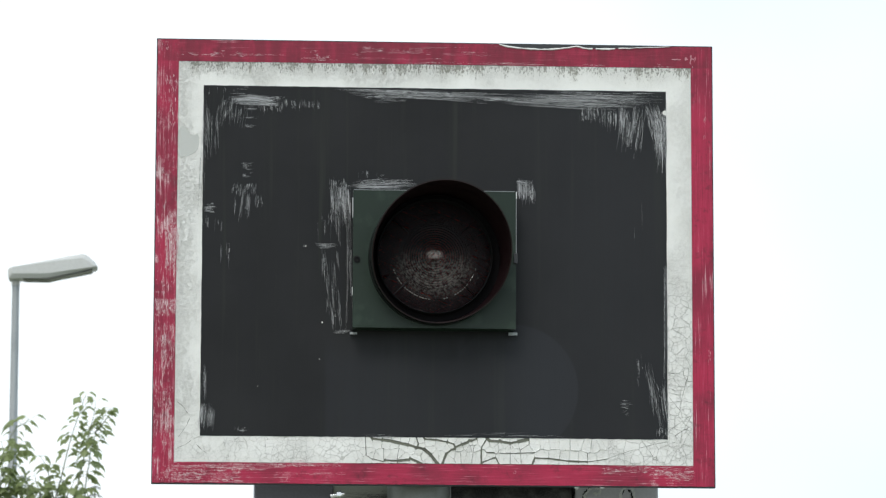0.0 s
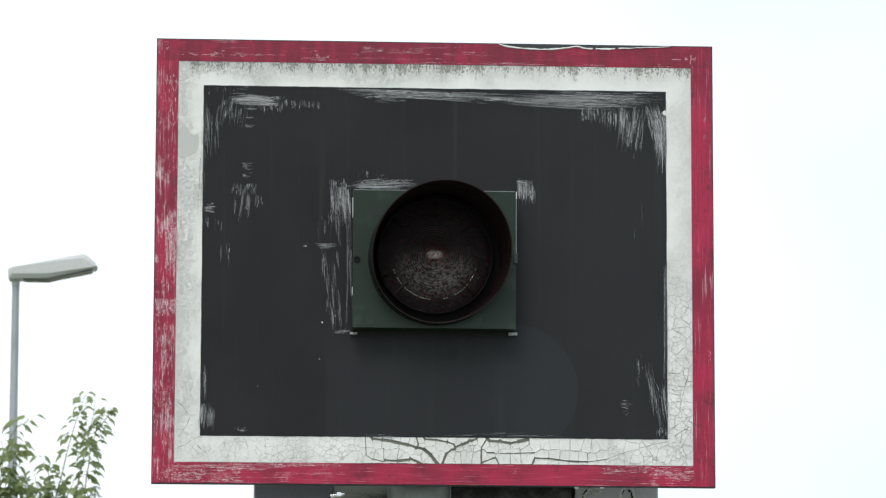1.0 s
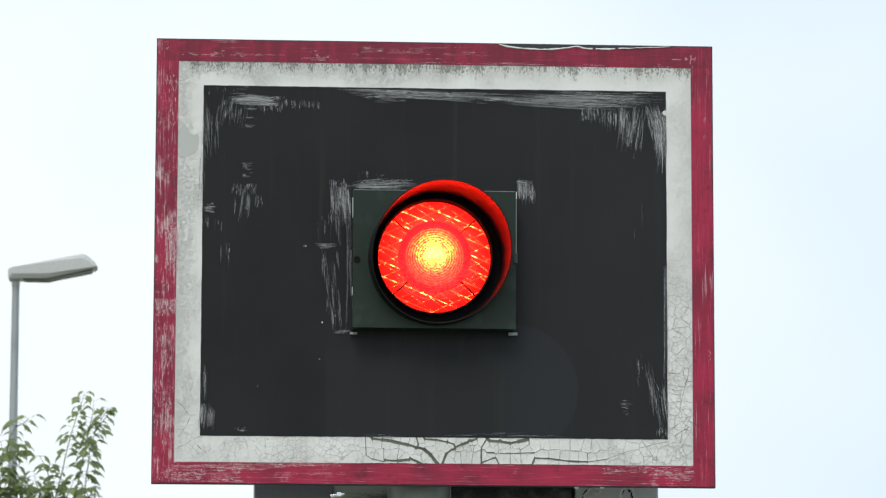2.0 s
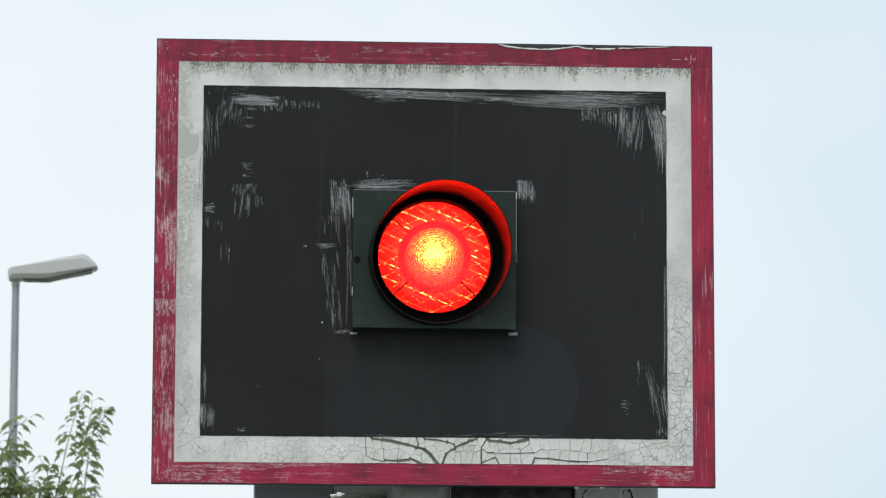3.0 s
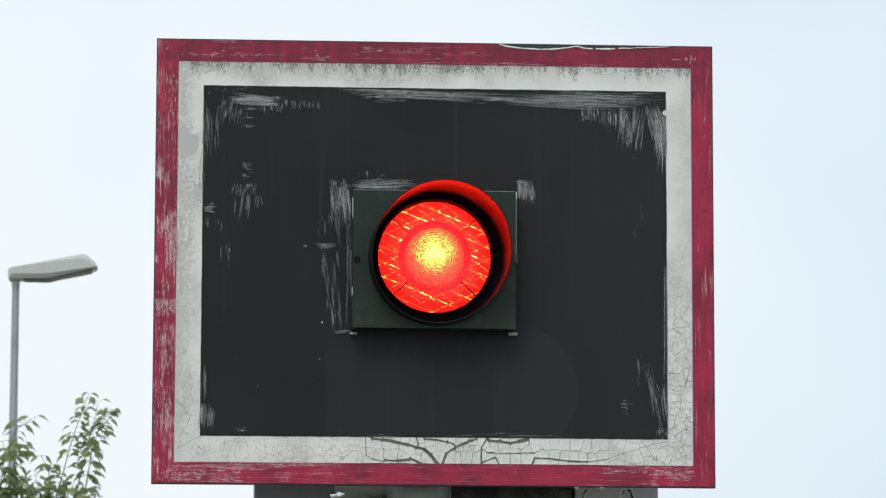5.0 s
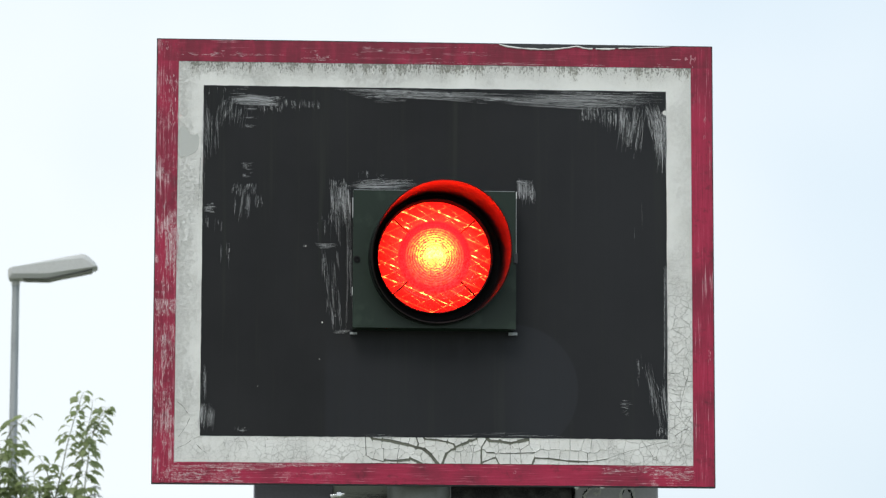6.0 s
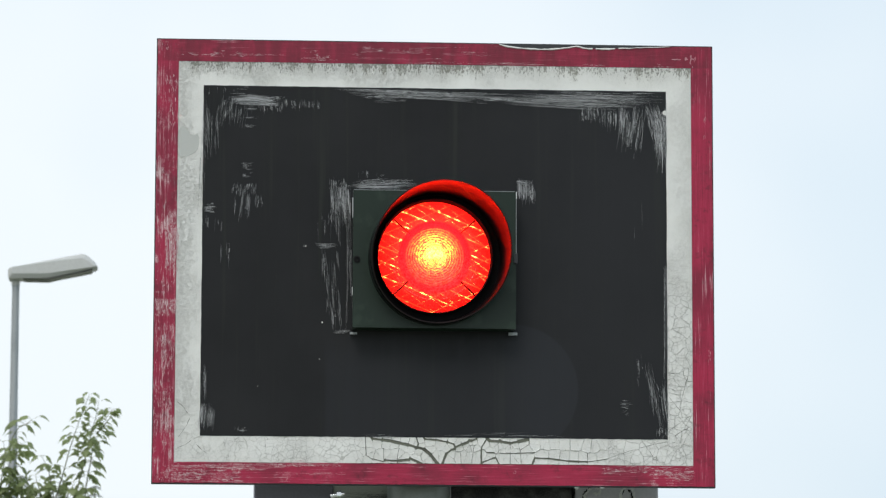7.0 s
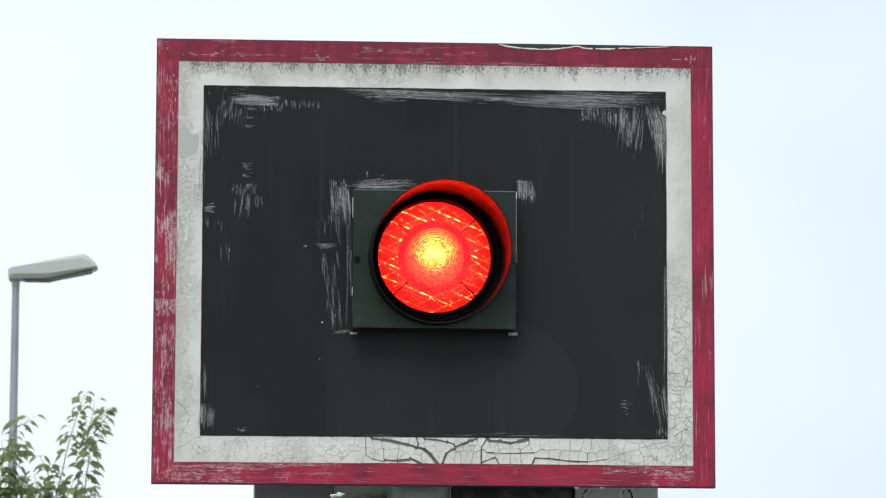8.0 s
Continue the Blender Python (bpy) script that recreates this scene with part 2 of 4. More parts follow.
        ridge = k if ridge is None else n.math("MAXIMUM", ridge, k)
    ridge = n.math("MULTIPLY", ridge, outer)
    red = n.mix(ridge, red, (0.75, 0.042, 0.014))
    dust = n.noise(190, 5, 0.7)
    # dust; its paler lower half also stands in for reflected surroundings
    dust_sheen = n.math("MULTIPLY", n.rise(z, 0.025, -0.03), n.rise(r, 0.050, 0.088, 1.0, 0.0))
    dirt_and_glint = n.mix(n.math("MULTIPLY", n.rise(dust, 0.40, 0.62), dust_sheen), (0.0100, 0.0034, 0.0048), (0.150, 0.130, 0.118))
    # highlight painted on the bull's eye, slightly above its centre
    zt = n.math("SUBTRACT", z, 0.004)
    xt = n.math("MULTIPLY", x, 0.55)
    crown = n.rise(n.math("SQRT", n.math("ADD", n.math("MULTIPLY", xt, xt), n.math("MULTIPLY", zt, zt))), 0.005, 0.010, 0.85, 0.0)
    dirt_and_glint = n.mix(n.math("MULTIPLY", crown, n.rise(dust, 0.36, 0.56, 0.2, 1.0)), dirt_and_glint, (0.50, 0.43, 0.41))
    shell = n.node("BsdfPrincipled", Roughness=0.16)
    n.put(shell.inputs["Base Color"], dirt_and_glint)
    shell.inputs["Specular IOR Level"].default_value = 0.22
    n.put(shell.inputs["Normal"], n.bump(n.math("ADD", dust, n.math("MULTIPLY", s, 0.35)), 0.0022, 0.8))
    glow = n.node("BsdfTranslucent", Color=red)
    m = n.node("MixShader")
    n.put(m.inputs[0], n.math("ADD", 0.45, n.math("MULTIPLY", ridge, 0.30)))
    n.nt.links.new(shell.outputs[0], m.inputs[1])
    n.nt.links.new(glow.outputs[0], m.inputs[2])
    n.nt.links.new(m.outputs[0], n.out.inputs[0])
    return n.mat


def rib_glass():
    n = Nodes("deep_red_glass")
    p = n.node("BsdfPrincipled", Roughness=0.3)
    n.put(p.inputs["Base Color"], n.mix(n.noise(90, 3), (0.010, 0.002, 0.002), (0.020, 0.003, 0.003)))
    g = n.node("BsdfTranslucent", Color=(0.020, 0.0002, 0.0005, 1))
    m = n.node("MixShader")
    m.inputs[0].default_value = 0.5
    n.nt.links.new(p.outputs[0], m.inputs[1])
    n.nt.links.new(g.outputs[0], m.inputs[2])
    n.nt.links.new(m.outputs[0], n.out.inputs[0])
    return n.mat


def glint_glass():
    n = Nodes("pale_glint_glass")
    p = n.node("BsdfPrincipled", Roughness=0.12)
    # the glint's paleness is put into the base colour
    n.put(p.inputs["Base Color"], n.mix(n.noise(200, 3), (0.10, 0.07, 0.06), (0.42, 0.38, 0.36)))
    p.inputs["Specular IOR Level"].default_value = 0.8
    g = n.node("BsdfTranslucent", Color=(0.14, 0.0006, 0.0006, 1))
    m = n.node("MixShader")
    m.inputs[0].default_value = 0.35
    n.nt.links.new(p.outputs[0], m.inputs[1])
    n.nt.links.new(g.outputs[0], m.inputs[2])
    n.nt.links.new(m.outputs[0], n.out.inputs[0])
    return n.mat


def glowing(name, colour, strength):
    n = Nodes(name)
    e = n.node("Emission", Color=(*colour, 1), Strength=strength)
    n.nt.links.new(e.outputs[0], n.out.inputs[0])
    return n.mat


def leaf_green(name, dark, light):
    n = Nodes(name)
    r = n.node("ObjectInfo").outputs["Random"]
    k = n.node("NewGeometry").outputs["Random Per Island"]
    c = n.mix(n.math("MULTIPLY", n.math("ADD", r, k), 0.5), dark, light)
    c = n.mix(n.rise(n.noise(60, 3), 0.4, 0.7, 0.0, 0.4), c, tuple(v * 0.6 for v in dark))
    top = n.node("BsdfPrincipled", Roughness=0.5)
    n.put(top.inputs["Base Color"], c)
    under = n.node("BsdfTranslucent", Color=n.mix(0.5, c, tuple(v * 1.8 for v in light)))
    m = n.node("MixShader")
    m.inputs[0].default_value = 0.5
    n.nt.links.new(top.outputs[0], m.inputs[1])
    n.nt.links.new(under.outputs[0], m.inputs[2])
    n.nt.links.new(m.outputs[0], n.out.inputs[0])
    return n.mat


def ground_mat():
    n = Nodes("grass_and_gravel")
    a = n.noise(0.4, 6)
    b = n.noise(30, 5)
    c = n.mix(n.rise(a, 0.4, 0.6), (0.09, 0.13, 0.05), (0.42, 0.40, 0.36))
    c = n.mix(n.rise(b, 0.3, 0.7, 0.0, 0.5), c, (0.05, 0.06, 0.03))
    n.surface(c, 0.9, 0, n.bump(b, 0.02, 0.6), 0.2)
    return n.mat


def hood_enamel():
    n = Nodes("black_hood_enamel")
    c = n.mix(n.rise(n.noise(14, 4), 0.4, 0.65), (0.0080, 0.0028, 0.0034), (0.0104, 0.0034, 0.0040))
    n.surface(c, n.rise(n.noise(40, 3), 0.3, 0.7, 0.46, 0.54), 0, None, 0.25)
    return n.mat


RED = red_paint()
WHITE = white_paint()
BLACK = black_paint()
SCUFF = scuff_paint("grey_dry_brush_marks", (0.034, 0.036, 0.039), (0.56, 0.57, 0.58))
PALE = scuff_paint("white_primer_showing", (0.40, 0.12, 0.16), (0.82, 0.76, 0.76))
CHIP = scuff_paint("chipped_white_edge", (0.60, 0.60, 0.58), (0.75, 0.75, 0.72))
STEEL = painted("dark_weathered_steel", (0.030, 0.032, 0.036), (0.06, 0.055, 0.06), 0.55, 0.2)
UNDER = painted("bare_grey_green_base", (0.140, 0.145, 0.115), (0.070, 0.073, 0.058), 0.8, 0.0, 120)
PRIMER = painted("grey_primer", (0.48, 0.49, 0.47), (0.41, 0.42, 0.40), 0.7, 0.0, 90)
GREEN = painted("dark_green_enamel", (0.0060, 0.0175, 0.0098), (0.016, 0.032, 0.021), 0.42, 0.0, 90, (0.52, 0.66), spec=0.35)
HOODIN = hood_enamel()
HOODOUT = painted("black_green_hood_outside", (0.0060, 0.0085, 0.0072), (0.014, 0.018, 0.016), 0.42, 0.0, 90, (0.52, 0.66), spec=0.3)
RUBBER = painted("black_rubber", (0.006, 0.006, 0.007), (0.010, 0.010, 0.010), 0.7, 0.0, 80, spec=0.2)
SEAL = painted("matt_black_seal", (0.0085, 0.0078, 0.0085), (0.011, 0.010, 0.011), 0.9, 0.0, 80, spec=0.05)
ZINC = painted("bare_zinc", (0.72, 0.73, 0.74), (0.55, 0.56, 0.57), 0.35, 0.25, 90)
LENS = lens_glass()
RIB = rib_glass()
GLINT = glint_glass()
BULB = glowing("glowing_filament", (1.0, 0.70, 0.42), 20000.0)
CHROME = painted("bright_zinc_bolt", (0.86, 0.87, 0.88), (0.70, 0.71, 0.72), 0.22, 0.9, 200)
GALV = painted("galvanised_grey_pole", (0.33, 0.35, 0.36), (0.26, 0.28, 0.29), 0.5, 0.4, 25)
LAMPGREY = painted("grey_lamp_casing", (0.50, 0.51, 0.50), (0.44, 0.45, 0.44), 0.55, 0.0, 12)
GLASSDARK = painted("dusty_lamp_glass", (0.10, 0.105, 0.09), (0.16, 0.16, 0.14), 0.25, 0.0, 20)
CABGREY = painted("grey_panel_paint", (0.22, 0.215, 0.265), (0.165, 0.16, 0.20), 0.5, 0.0, 30)
DOORGREY = painted("light_grey_door_paint", (0.50, 0.49, 0.52), (0.40, 0.39, 0.42), 0.5, 0.0, 30)
CABWORN = painted("weathered_zinc_sheet", (0.52, 0.54, 0.51), (0.30, 0.32, 0.30), 0.45, 0.1, 50)
POSTGREY = painted("grey_green_post_paint", (0.22, 0.24, 0.225), (0.16, 0.18, 0.165), 0.45, 0.1, 50)
# pale blotches stand in for clouds mirrored in the glossy black
CABBLACK = painted("black_panel_cloudy_sheen", (0.022, 0.022, 0.024), (0.15, 0.15, 0.145), 0.25, 0.0, 90, (0.45, 0.75))
BARK = painted("young_green_bark", (0.26, 0.28, 0.20), (0.18, 0.19, 0.13), 0.8, 0.0, 30)
LEAF = leaf_green("maple_leaf_green", (0.070, 0.105, 0.042), (0.33, 0.385, 0.185))
NEEDLE = leaf_green("conifer_green", (0.07, 0.10, 0.08), (0.11, 0.14, 0.12))
GROUND = ground_mat()

# ---- building helpers ----


def link(name, bm, material, parent=None, label="", smooth=False):
    me = bpy.data.meshes.new(name)
    bm.to_mesh(me)
    bm.free()
    me.materials.append(material)
    if smooth:
        me.polygons.foreach_set("use_smooth", [True] * len(me.polygons))
        me.set_sharp_from_angle(angle=radians(38))
    ob = new(name, me)
    ob.parent = parent
    if label:
        tagged(ob, label)
    return ob


def part(name, bm, material, parent, label="", smooth=False):
    """One mesh under a thing or under a part."""
    return link(name, bm, material, parent, label, smooth)


def thing(name, x, y, z, label, category, group=""):
    ob = new(name)
    ob.location = (x, y, z)
    return tagged(ob, label, category, group)


def box(bm, x0, x1, y0, y1, z0, z1, bevel=0.0):
    m = Matrix.LocRotScale(((x0 + x1) / 2, (y0 + y1) / 2, (z0 + z1) / 2), None, (x1 - x0, y1 - y0, z1 - z0))
    made = bmesh.ops.create_cube(bm, size=1.0, matrix=m)
    if bevel:
        edges = list({e for v in made["verts"] for e in v.link_edges})
        bmesh.ops.bevel(bm, geom=edges, offset=bevel, segments=2, profile=0.5, affect="EDGES")
    return bm


def slab(bm, outline, y0, y1, hole=None):
    """A plate with that outline (x, z), from depth y0 (front) to y1, perhaps with a hole."""
    loops = [outline] + ([hole] if hole else [])
    edges = []
    for pts in loops:
        vs = [bm.verts.new((x, y0, z)) for x, z in pts]
        edges += [bm.edges.new((vs[i], vs[(i + 1) % len(vs)])) for i in range(len(vs))]
    faces = [f for f in bmesh.ops.triangle_fill(bm, edges=edges, use_beauty=True)["geom"] if isinstance(f, bmesh.types.BMFace)]
    up = bmesh.ops.extrude_face_region(bm, geom=faces)
    bmesh.ops.translate(bm, vec=(0, y1 - y0, 0), verts=[v for v in up["geom"] if isinstance(v, bmesh.types.BMVert)])
    bmesh.ops.recalc_face_normals(bm, faces=bm.faces[:])
    return bm


def rect(x0, x1, z0, z1, step=0.0, shake=0.0, rng=None):
    """A rectangle's outline, its sides cut in steps and unsteady by shake."""
    corners = [(x0, z0), (x1, z0), (x1, z1), (x0, z1)]
    pts = []
    for (ax, az), (bx, bz) in zip(corners, corners[1:] + corners[:1]):
        n = max(1, int(math.hypot(bx - ax, bz - az) / step)) if step else 1
        for i in range(n):
            k = i / n
            d = rng.uniform(-shake, shake) if (shake and i) else 0
            px, pz = ax + (bx - ax) * k, az + (bz - az) * k
            pts.append((px + (d if ax == bx else 0), pz + (d if az == bz else 0)))
    return pts


def lathe(bm, profile, segments=64, centre=(0, 0), cap=False):
    """Turns a profile of (radius, y) round an axis along y."""
    rings = []
    for r, y in profile:
        rings.append([bm.verts.new((centre[0] + r * math.sin(2 * math.pi * i / segments), y,
                                    centre[1] + r * math.cos(2 * math.pi * i / segments))) for i in range(segments)])
    for a, b in zip(rings, rings[1:]):
        for i in range(segments):
            j = (i + 1) % segments
            bm.faces.new((a[i], a[j], b[j], b[i]))
    if cap:
        bm.faces.new(rings[-1])
    return bm


def tube(bm, pts, radii, sides=8):
    """A tapering tube along a line of points, with closed ends."""
    rings = []
    pts = [Vector(p) for p in pts]
    for i, p in enumerate(pts):
        d = (pts[min(i + 1, len(pts) - 1)] - pts[max(i - 1, 0)]).normalized()
        a = d.cross(Vector((0.31, 0.95, 0.02))).normalized()
        b = d.cross(a)
        rings.append([bm.verts.new(p + (a * math.cos(2 * math.pi * k / sides) + b * math.sin(2 * math.pi * k / sides)) * radii[i])
                      for k in range(sides)])
    for a, b in zip(rings, rings[1:]):
        for k in range(sides):
            bm.faces.new((a[k], a[(k + 1) % sides], b[(k + 1) % sides], b[k]))
    bm.faces.new(rings[0][::-1]), bm.faces.new(rings[-1])
    return bm


def stroke(bm, a, b, width, y, rng, bow=0.0, broken=0.0):
    """One dry bristle mark from a to b (x, z): a thin tapering film of paint with an unsteady edge, perhaps broken into dashes."""
    a, b = Vector(a), Vector(b)
    d = b - a
    side = Vector((-d.y, d.x)).normalized()
    n = max(3, min(24, int(d.length / 0.0028)))
    last = None
    for i in range(n + 1):
        k = i / n
        w = width * (0.2 + 0.8 * math.sin(math.pi * min(1, k * 0.92 + 0.04))) * rng.uniform(0.3, 1.0) / 2
        c = a + d * k + side * (bow * math.sin(math.pi * k) + rng.uniform(-0.35, 0.35) * width)
        pair = (bm.verts.new((c.x + side.x * w, y, c.y + side.y * w)), bm.verts.new((c.x - side.x * w, y, c.y - side.y * w)))
        if last and rng.random() >= broken:
            bm.faces.new((last[0], pair[0], pair[1], last[1]))
            last = pair
        else:
            last = pair if rng.random() < 0.8 else None


def brushed(bm, rng, x0, z1, x1, z0, count, along, width=0.0007, slant=0.0, bow=0.0, length=(0.25, 0.9), y=-0.0026, broken=0.09):
    """A patch of bristle marks in a field from (x0, z1), upper corner, to (x1, z0), lower; along 'h' or 'v'. Bristles run in small tufts."""
    x0, x1 = min(x0, x1), max(x0, x1)
    z0, z1 = min(z0, z1), max(z0, z1)
    for _ in range(count):
        lean = slant + rng.gauss(0, 0.022)
        if along == "h":
            n = (x1 - x0) * rng.uniform(*length)
            px, pz = rng.uniform(x0, x1 - n), rng.triangular(z0, z1)
        else:
            n = (z1 - z0) * rng.uniform(*length)
            px, pz = rng.uniform(x0, x1), z1 - (z1 - z0 - n) * rng.random() ** 1.4
        off = 0.0
        for _ in range(rng.choice((1, 2, 2, 3, 4))):
            w = width * rng.uniform(0.30, 1.05)
            k, e = n * rng.uniform(0.5, 1.0), n * rng.uniform(-0.15, 0.15)
            depth = y - rng.uniform(0, 0.0002)
            if along == "h":
                stroke(bm, (px + e, pz + off), (px + e + k, pz + off + lean * k), w, depth, rng, bow, broken)
            else:
                stroke(bm, (px + off, pz + e), (px + off + lean * k, pz + e - k), w, depth, rng, bow, broken)
            off += width * rng.uniform(0.9, 2.2)


# ---- setting ----


def build_ground():
    bm = bmesh.new()
    bmesh.ops.create_grid(bm, x_segments=8, y_segments=8, size=2500)
    tagged(link("ground", bm, GROUND), "flat verge of grass and gravel", "ground", kind="structure")


build_ground()

# ---- the signal board: local x to the right, z up, its painted face at y = 0 ----
HEIGHT = 2.62
W, H = 1.030, 0.822
HOLE = rect(-0.135, 0.133, -0.115, 0.115)


def build_board():
    rng = random.Random(4)
    board = thing("signal_board", 0, 0, HEIGHT, "weathered rectangular signal board, black with white and red painted borders", "signal board")
    bm = bmesh.new()
    slab(bm, rect(-W / 2, W / 2, -H / 2, H / 2), 0.0, 0.016, HOLE)
    part("panel", bm, STEEL, board, "dark steel backing panel with bare edges")

    # folded rim at the back
    for name, a in (("rim_top", (-0.505, 0.505, 0.017, 0.040, 0.385, 0.405)), ("rim_bottom", (-0.505, 0.505, 0.017, 0.040, -0.405, -0.385)),
                    ("rim_side", (-0.509, -0.489, 0.017, 0.040, -0.38, 0.38)), ("rim_side", (0.489, 0.509, 0.017, 0.040, -0.38, 0.38))):
        part(name, box(bmesh.new(), *a, bevel=0.002), STEEL, board)

    # red border, its top edge peeled off in waves towards one end
    outer = rect(-0.5130, 0.5130, -0.4090, 0.4090, 0.006, 0.0004, rng)
    P0, P1, P2 = 0.1192, 0.2633, 0.4404
    peeled = []
    for x, z in outer:
        if z > 0.405 and P0 < x < P1:
            z -= 0.0085 * math.sin(math.pi * (x - P0) / (P1 - P0)) ** 0.55
        elif z > 0.405 and P1 <= x < P2:
            k = (x - P1) / (P2 - P1)
            z -= 0.0075 * math.sin(math.pi * k ** 0.55) ** 0.8 * (1 - 0.6 * k)
        peeled.append((x, z))
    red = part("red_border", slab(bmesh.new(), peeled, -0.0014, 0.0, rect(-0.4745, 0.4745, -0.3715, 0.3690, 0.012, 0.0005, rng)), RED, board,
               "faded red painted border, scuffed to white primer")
    bm = bmesh.new()
    lip = sorted((x, z) for x, z in peeled if z > 0.395 and P0 - 0.004 < x < P2)
    last = None
    for x, z in lip:
        w = rng.uniform(0.0009, 0.0019) * (1.0 if x < 0.36 else 0.5)
        row = (bm.verts.new((x, -0.0016, z - w)), bm.verts.new((x, -0.0034, z - w * 0.4)), bm.verts.new((x, -0.0022, z + w)))
        if last:
            for k in (0, 1):
                bm.faces.new((last[k], row[k], row[k + 1], last[k + 1]))
        last = row if rng.random() > 0.05 else None
    tagged(part("peeled_edge", bm, CHIP, red, "white edge of peeling paint"), kind="stuff")

    # white border in strips; the middle of the lower strip has broken into flakes
    F0, F1 = -0.1312, 0.3180
    bm = bmesh.new()
    box(bm, -0.4740, 0.4740, -0.0011, -0.00005, 0.3235, 0.3685)
    box(bm, -0.4740, -0.4275, -0.0011, -0.00005, -0.3225, 0.3235)
    box(bm, 0.4275, 0.4740, -0.0011, -0.00005, -0.3225, 0.3235)
    box(bm, -0.4740, F0, -0.0011, -0.00005, -0.3710, -0.3225)
    box(bm, F1, 0.4740, -0.0011, -0.00005, -0.3710, -0.3225)
    white = part("white_border", bm, WHITE, board, "crazed and stained white painted border")
    box_bm = box(bmesh.new(), F0 - 0.001, F1 + 0.001, -0.0004, -0.0001, -0.3712, -0.3223)
    part("bare_base", box_bm, UNDER, white, "grey-green base showing between flakes")
    flakes(white, F0, F1, -0.3705, -0.3230, rng)

    # a patch where the white has come off down to the primer
    pts = [(-0.4731, 0.2382), (-0.4670, 0.2488), (-0.4597, 0.2447), (-0.4524, 0.2343), (-0.4451, 0.2302), (-0.4379, 0.2345), (-0.4346, 0.2177), (-0.4375, 0.2050), (-0.4436, 0.1976), (-0.4529, 0.1932), (-0.4663, 0.1888), (-0.4726, 0.1919)]
    ragged = []
    for (ax, az), (bx, bz) in zip(pts, pts[1:] + pts[:1]):
        for k in range(5):
            wild = 0.0012 if k else 0.0005
            ragged.append((ax + (bx - ax) * k / 5 + rng.uniform(-wild, wild), az + (bz - az) * k / 5 + rng.uniform(-wild, wild)))
    part("bare_patch", slab(bmesh.new(), ragged, -0.0015, -0.0009), PRIMER, white, "grey primer patch where white paint has flaked")

    # long cracks that cross the corners of the white
    bm = bmesh.new()

    def crack(width, *line):
        for (ax, az), (bx, bz) in zip(line, line[1:]):
            stroke(bm, (ax, az), (bx, bz), width * rng.uniform(0.6, 1.2), -0.00135, rng, rng.uniform(-0.0008, 0.0008))

    crack(0.0013, (-0.4701, -0.2613), (-0.4577, -0.2715), (-0.4452, -0.2879), (-0.4512, -0.3035), (-0.4683, -0.3284))
    crack(0.0012, (-0.4721, -0.3490), (-0.4538, -0.3396), (-0.4416, -0.3302), (-0.4284, -0.3239))
    crack(0.0014, (-0.4343, -0.3394), (-0.4240, -0.3496), (-0.4137, -0.3557))
    crack(0.0011, (0.3143, -0.3600), (0.3393, -0.3515), (0.3705, -0.3408), (0.4017, -0.3323), (0.4288, -0.3269), (0.4517, -0.3308), (0.4724, -0.3379))
    crack(0.0013, (0.4306, -0.2009), (0.4483, -0.2018), (0.4650, -0.2069), (0.4607, -0.2225), (0.4532, -0.2497), (0.4500, -0.2685))
    crack(0.0012, (0.4325, -0.2301), (0.4439, -0.2331), (0.4564, -0.2330))
    crack(0.0011, (0.4303, -0.2447), (0.4407, -0.2582), (0.4510, -0.2705), (0.4645, -0.2808), (0.4738, -0.2953))
    crack(0.001, (0.4341, -0.3040), (0.4509, -0.2913), (0.4697, -0.2797))
    tagged(part("crack", bm, UNDER, white, "long dark cracks in the white paint"), kind="stuff")

    bm = bmesh.new()
    curl = [(-0.4726, 0.2825), (-0.4693, 0.2667), (-0.4640, 0.2531), (-0.4576, 0.2426), (-0.4503, 0.2343), (-0.4420, 0.2302), (-0.4358, 0.2345)]
    for a, b in zip(curl, curl[1:]):
        for _ in range(3):
            k = rng.uniform(-0.0015, 0.0015)
            stroke(bm, (a[0] + k, a[1] + k), (b[0] + k, b[1] + k), rng.uniform(0.0008, 0.0022), -0.0022 - rng.uniform(0, 0.0006), rng, 0.0, 0.1)
    tagged(part("curled_paint", bm, CHIP, white, "curled white paint rim"), kind="stuff")
    for x in (0.2603, 0.3069):
        part("screw", tube(bmesh.new(), [(x, 0.006, -0.4105), (x, 0.006, -0.4125), (x, 0.006, -0.4140)], [0.0050, 0.0048, 0.0028], 14), ZINC, board, "bright screw head under the edge")

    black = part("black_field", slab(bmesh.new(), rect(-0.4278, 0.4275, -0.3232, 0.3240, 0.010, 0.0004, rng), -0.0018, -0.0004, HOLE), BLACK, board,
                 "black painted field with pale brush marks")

    # pale dry brush marks on the black
    bm = bmesh.new()

    def mark(x0, z1, x1, z0, count, along, width, slant, bow):
        brushed(bm, rng, x0, z1, x1, z0, max(2, round(count * 1.05)), along, width * 0.85, slant, bow)

    mark(-0.4260, 0.2832, -0.4008, 0.1676, 16, 'v', 0.0007, 0.03, 0)
    mark(-0.4023, 0.3025, -0.3445, 0.2358, 34, 'v', 0.0007, -0.12, 0)
    mark(-0.3816, 0.3070, -0.2774, 0.2853, 70, 'h', 0.0011, -0.03, 0.001)
    mark(-0.3556, 0.3053, -0.3035, 0.2912, 40, 'h', 0.0012, -0.05, 0)
    mark(-0.2827, 0.3000, -0.2180, 0.2787, 34, 'v', 0.0009, 0.1, 0)
    mark(-0.3522, 0.2810, -0.3241, 0.2762, 5, 'h', 0.0012, 0, 0)
    mark(-0.3531, 0.2662, -0.3240, 0.2614, 4, 'h', 0.001, 0, 0)
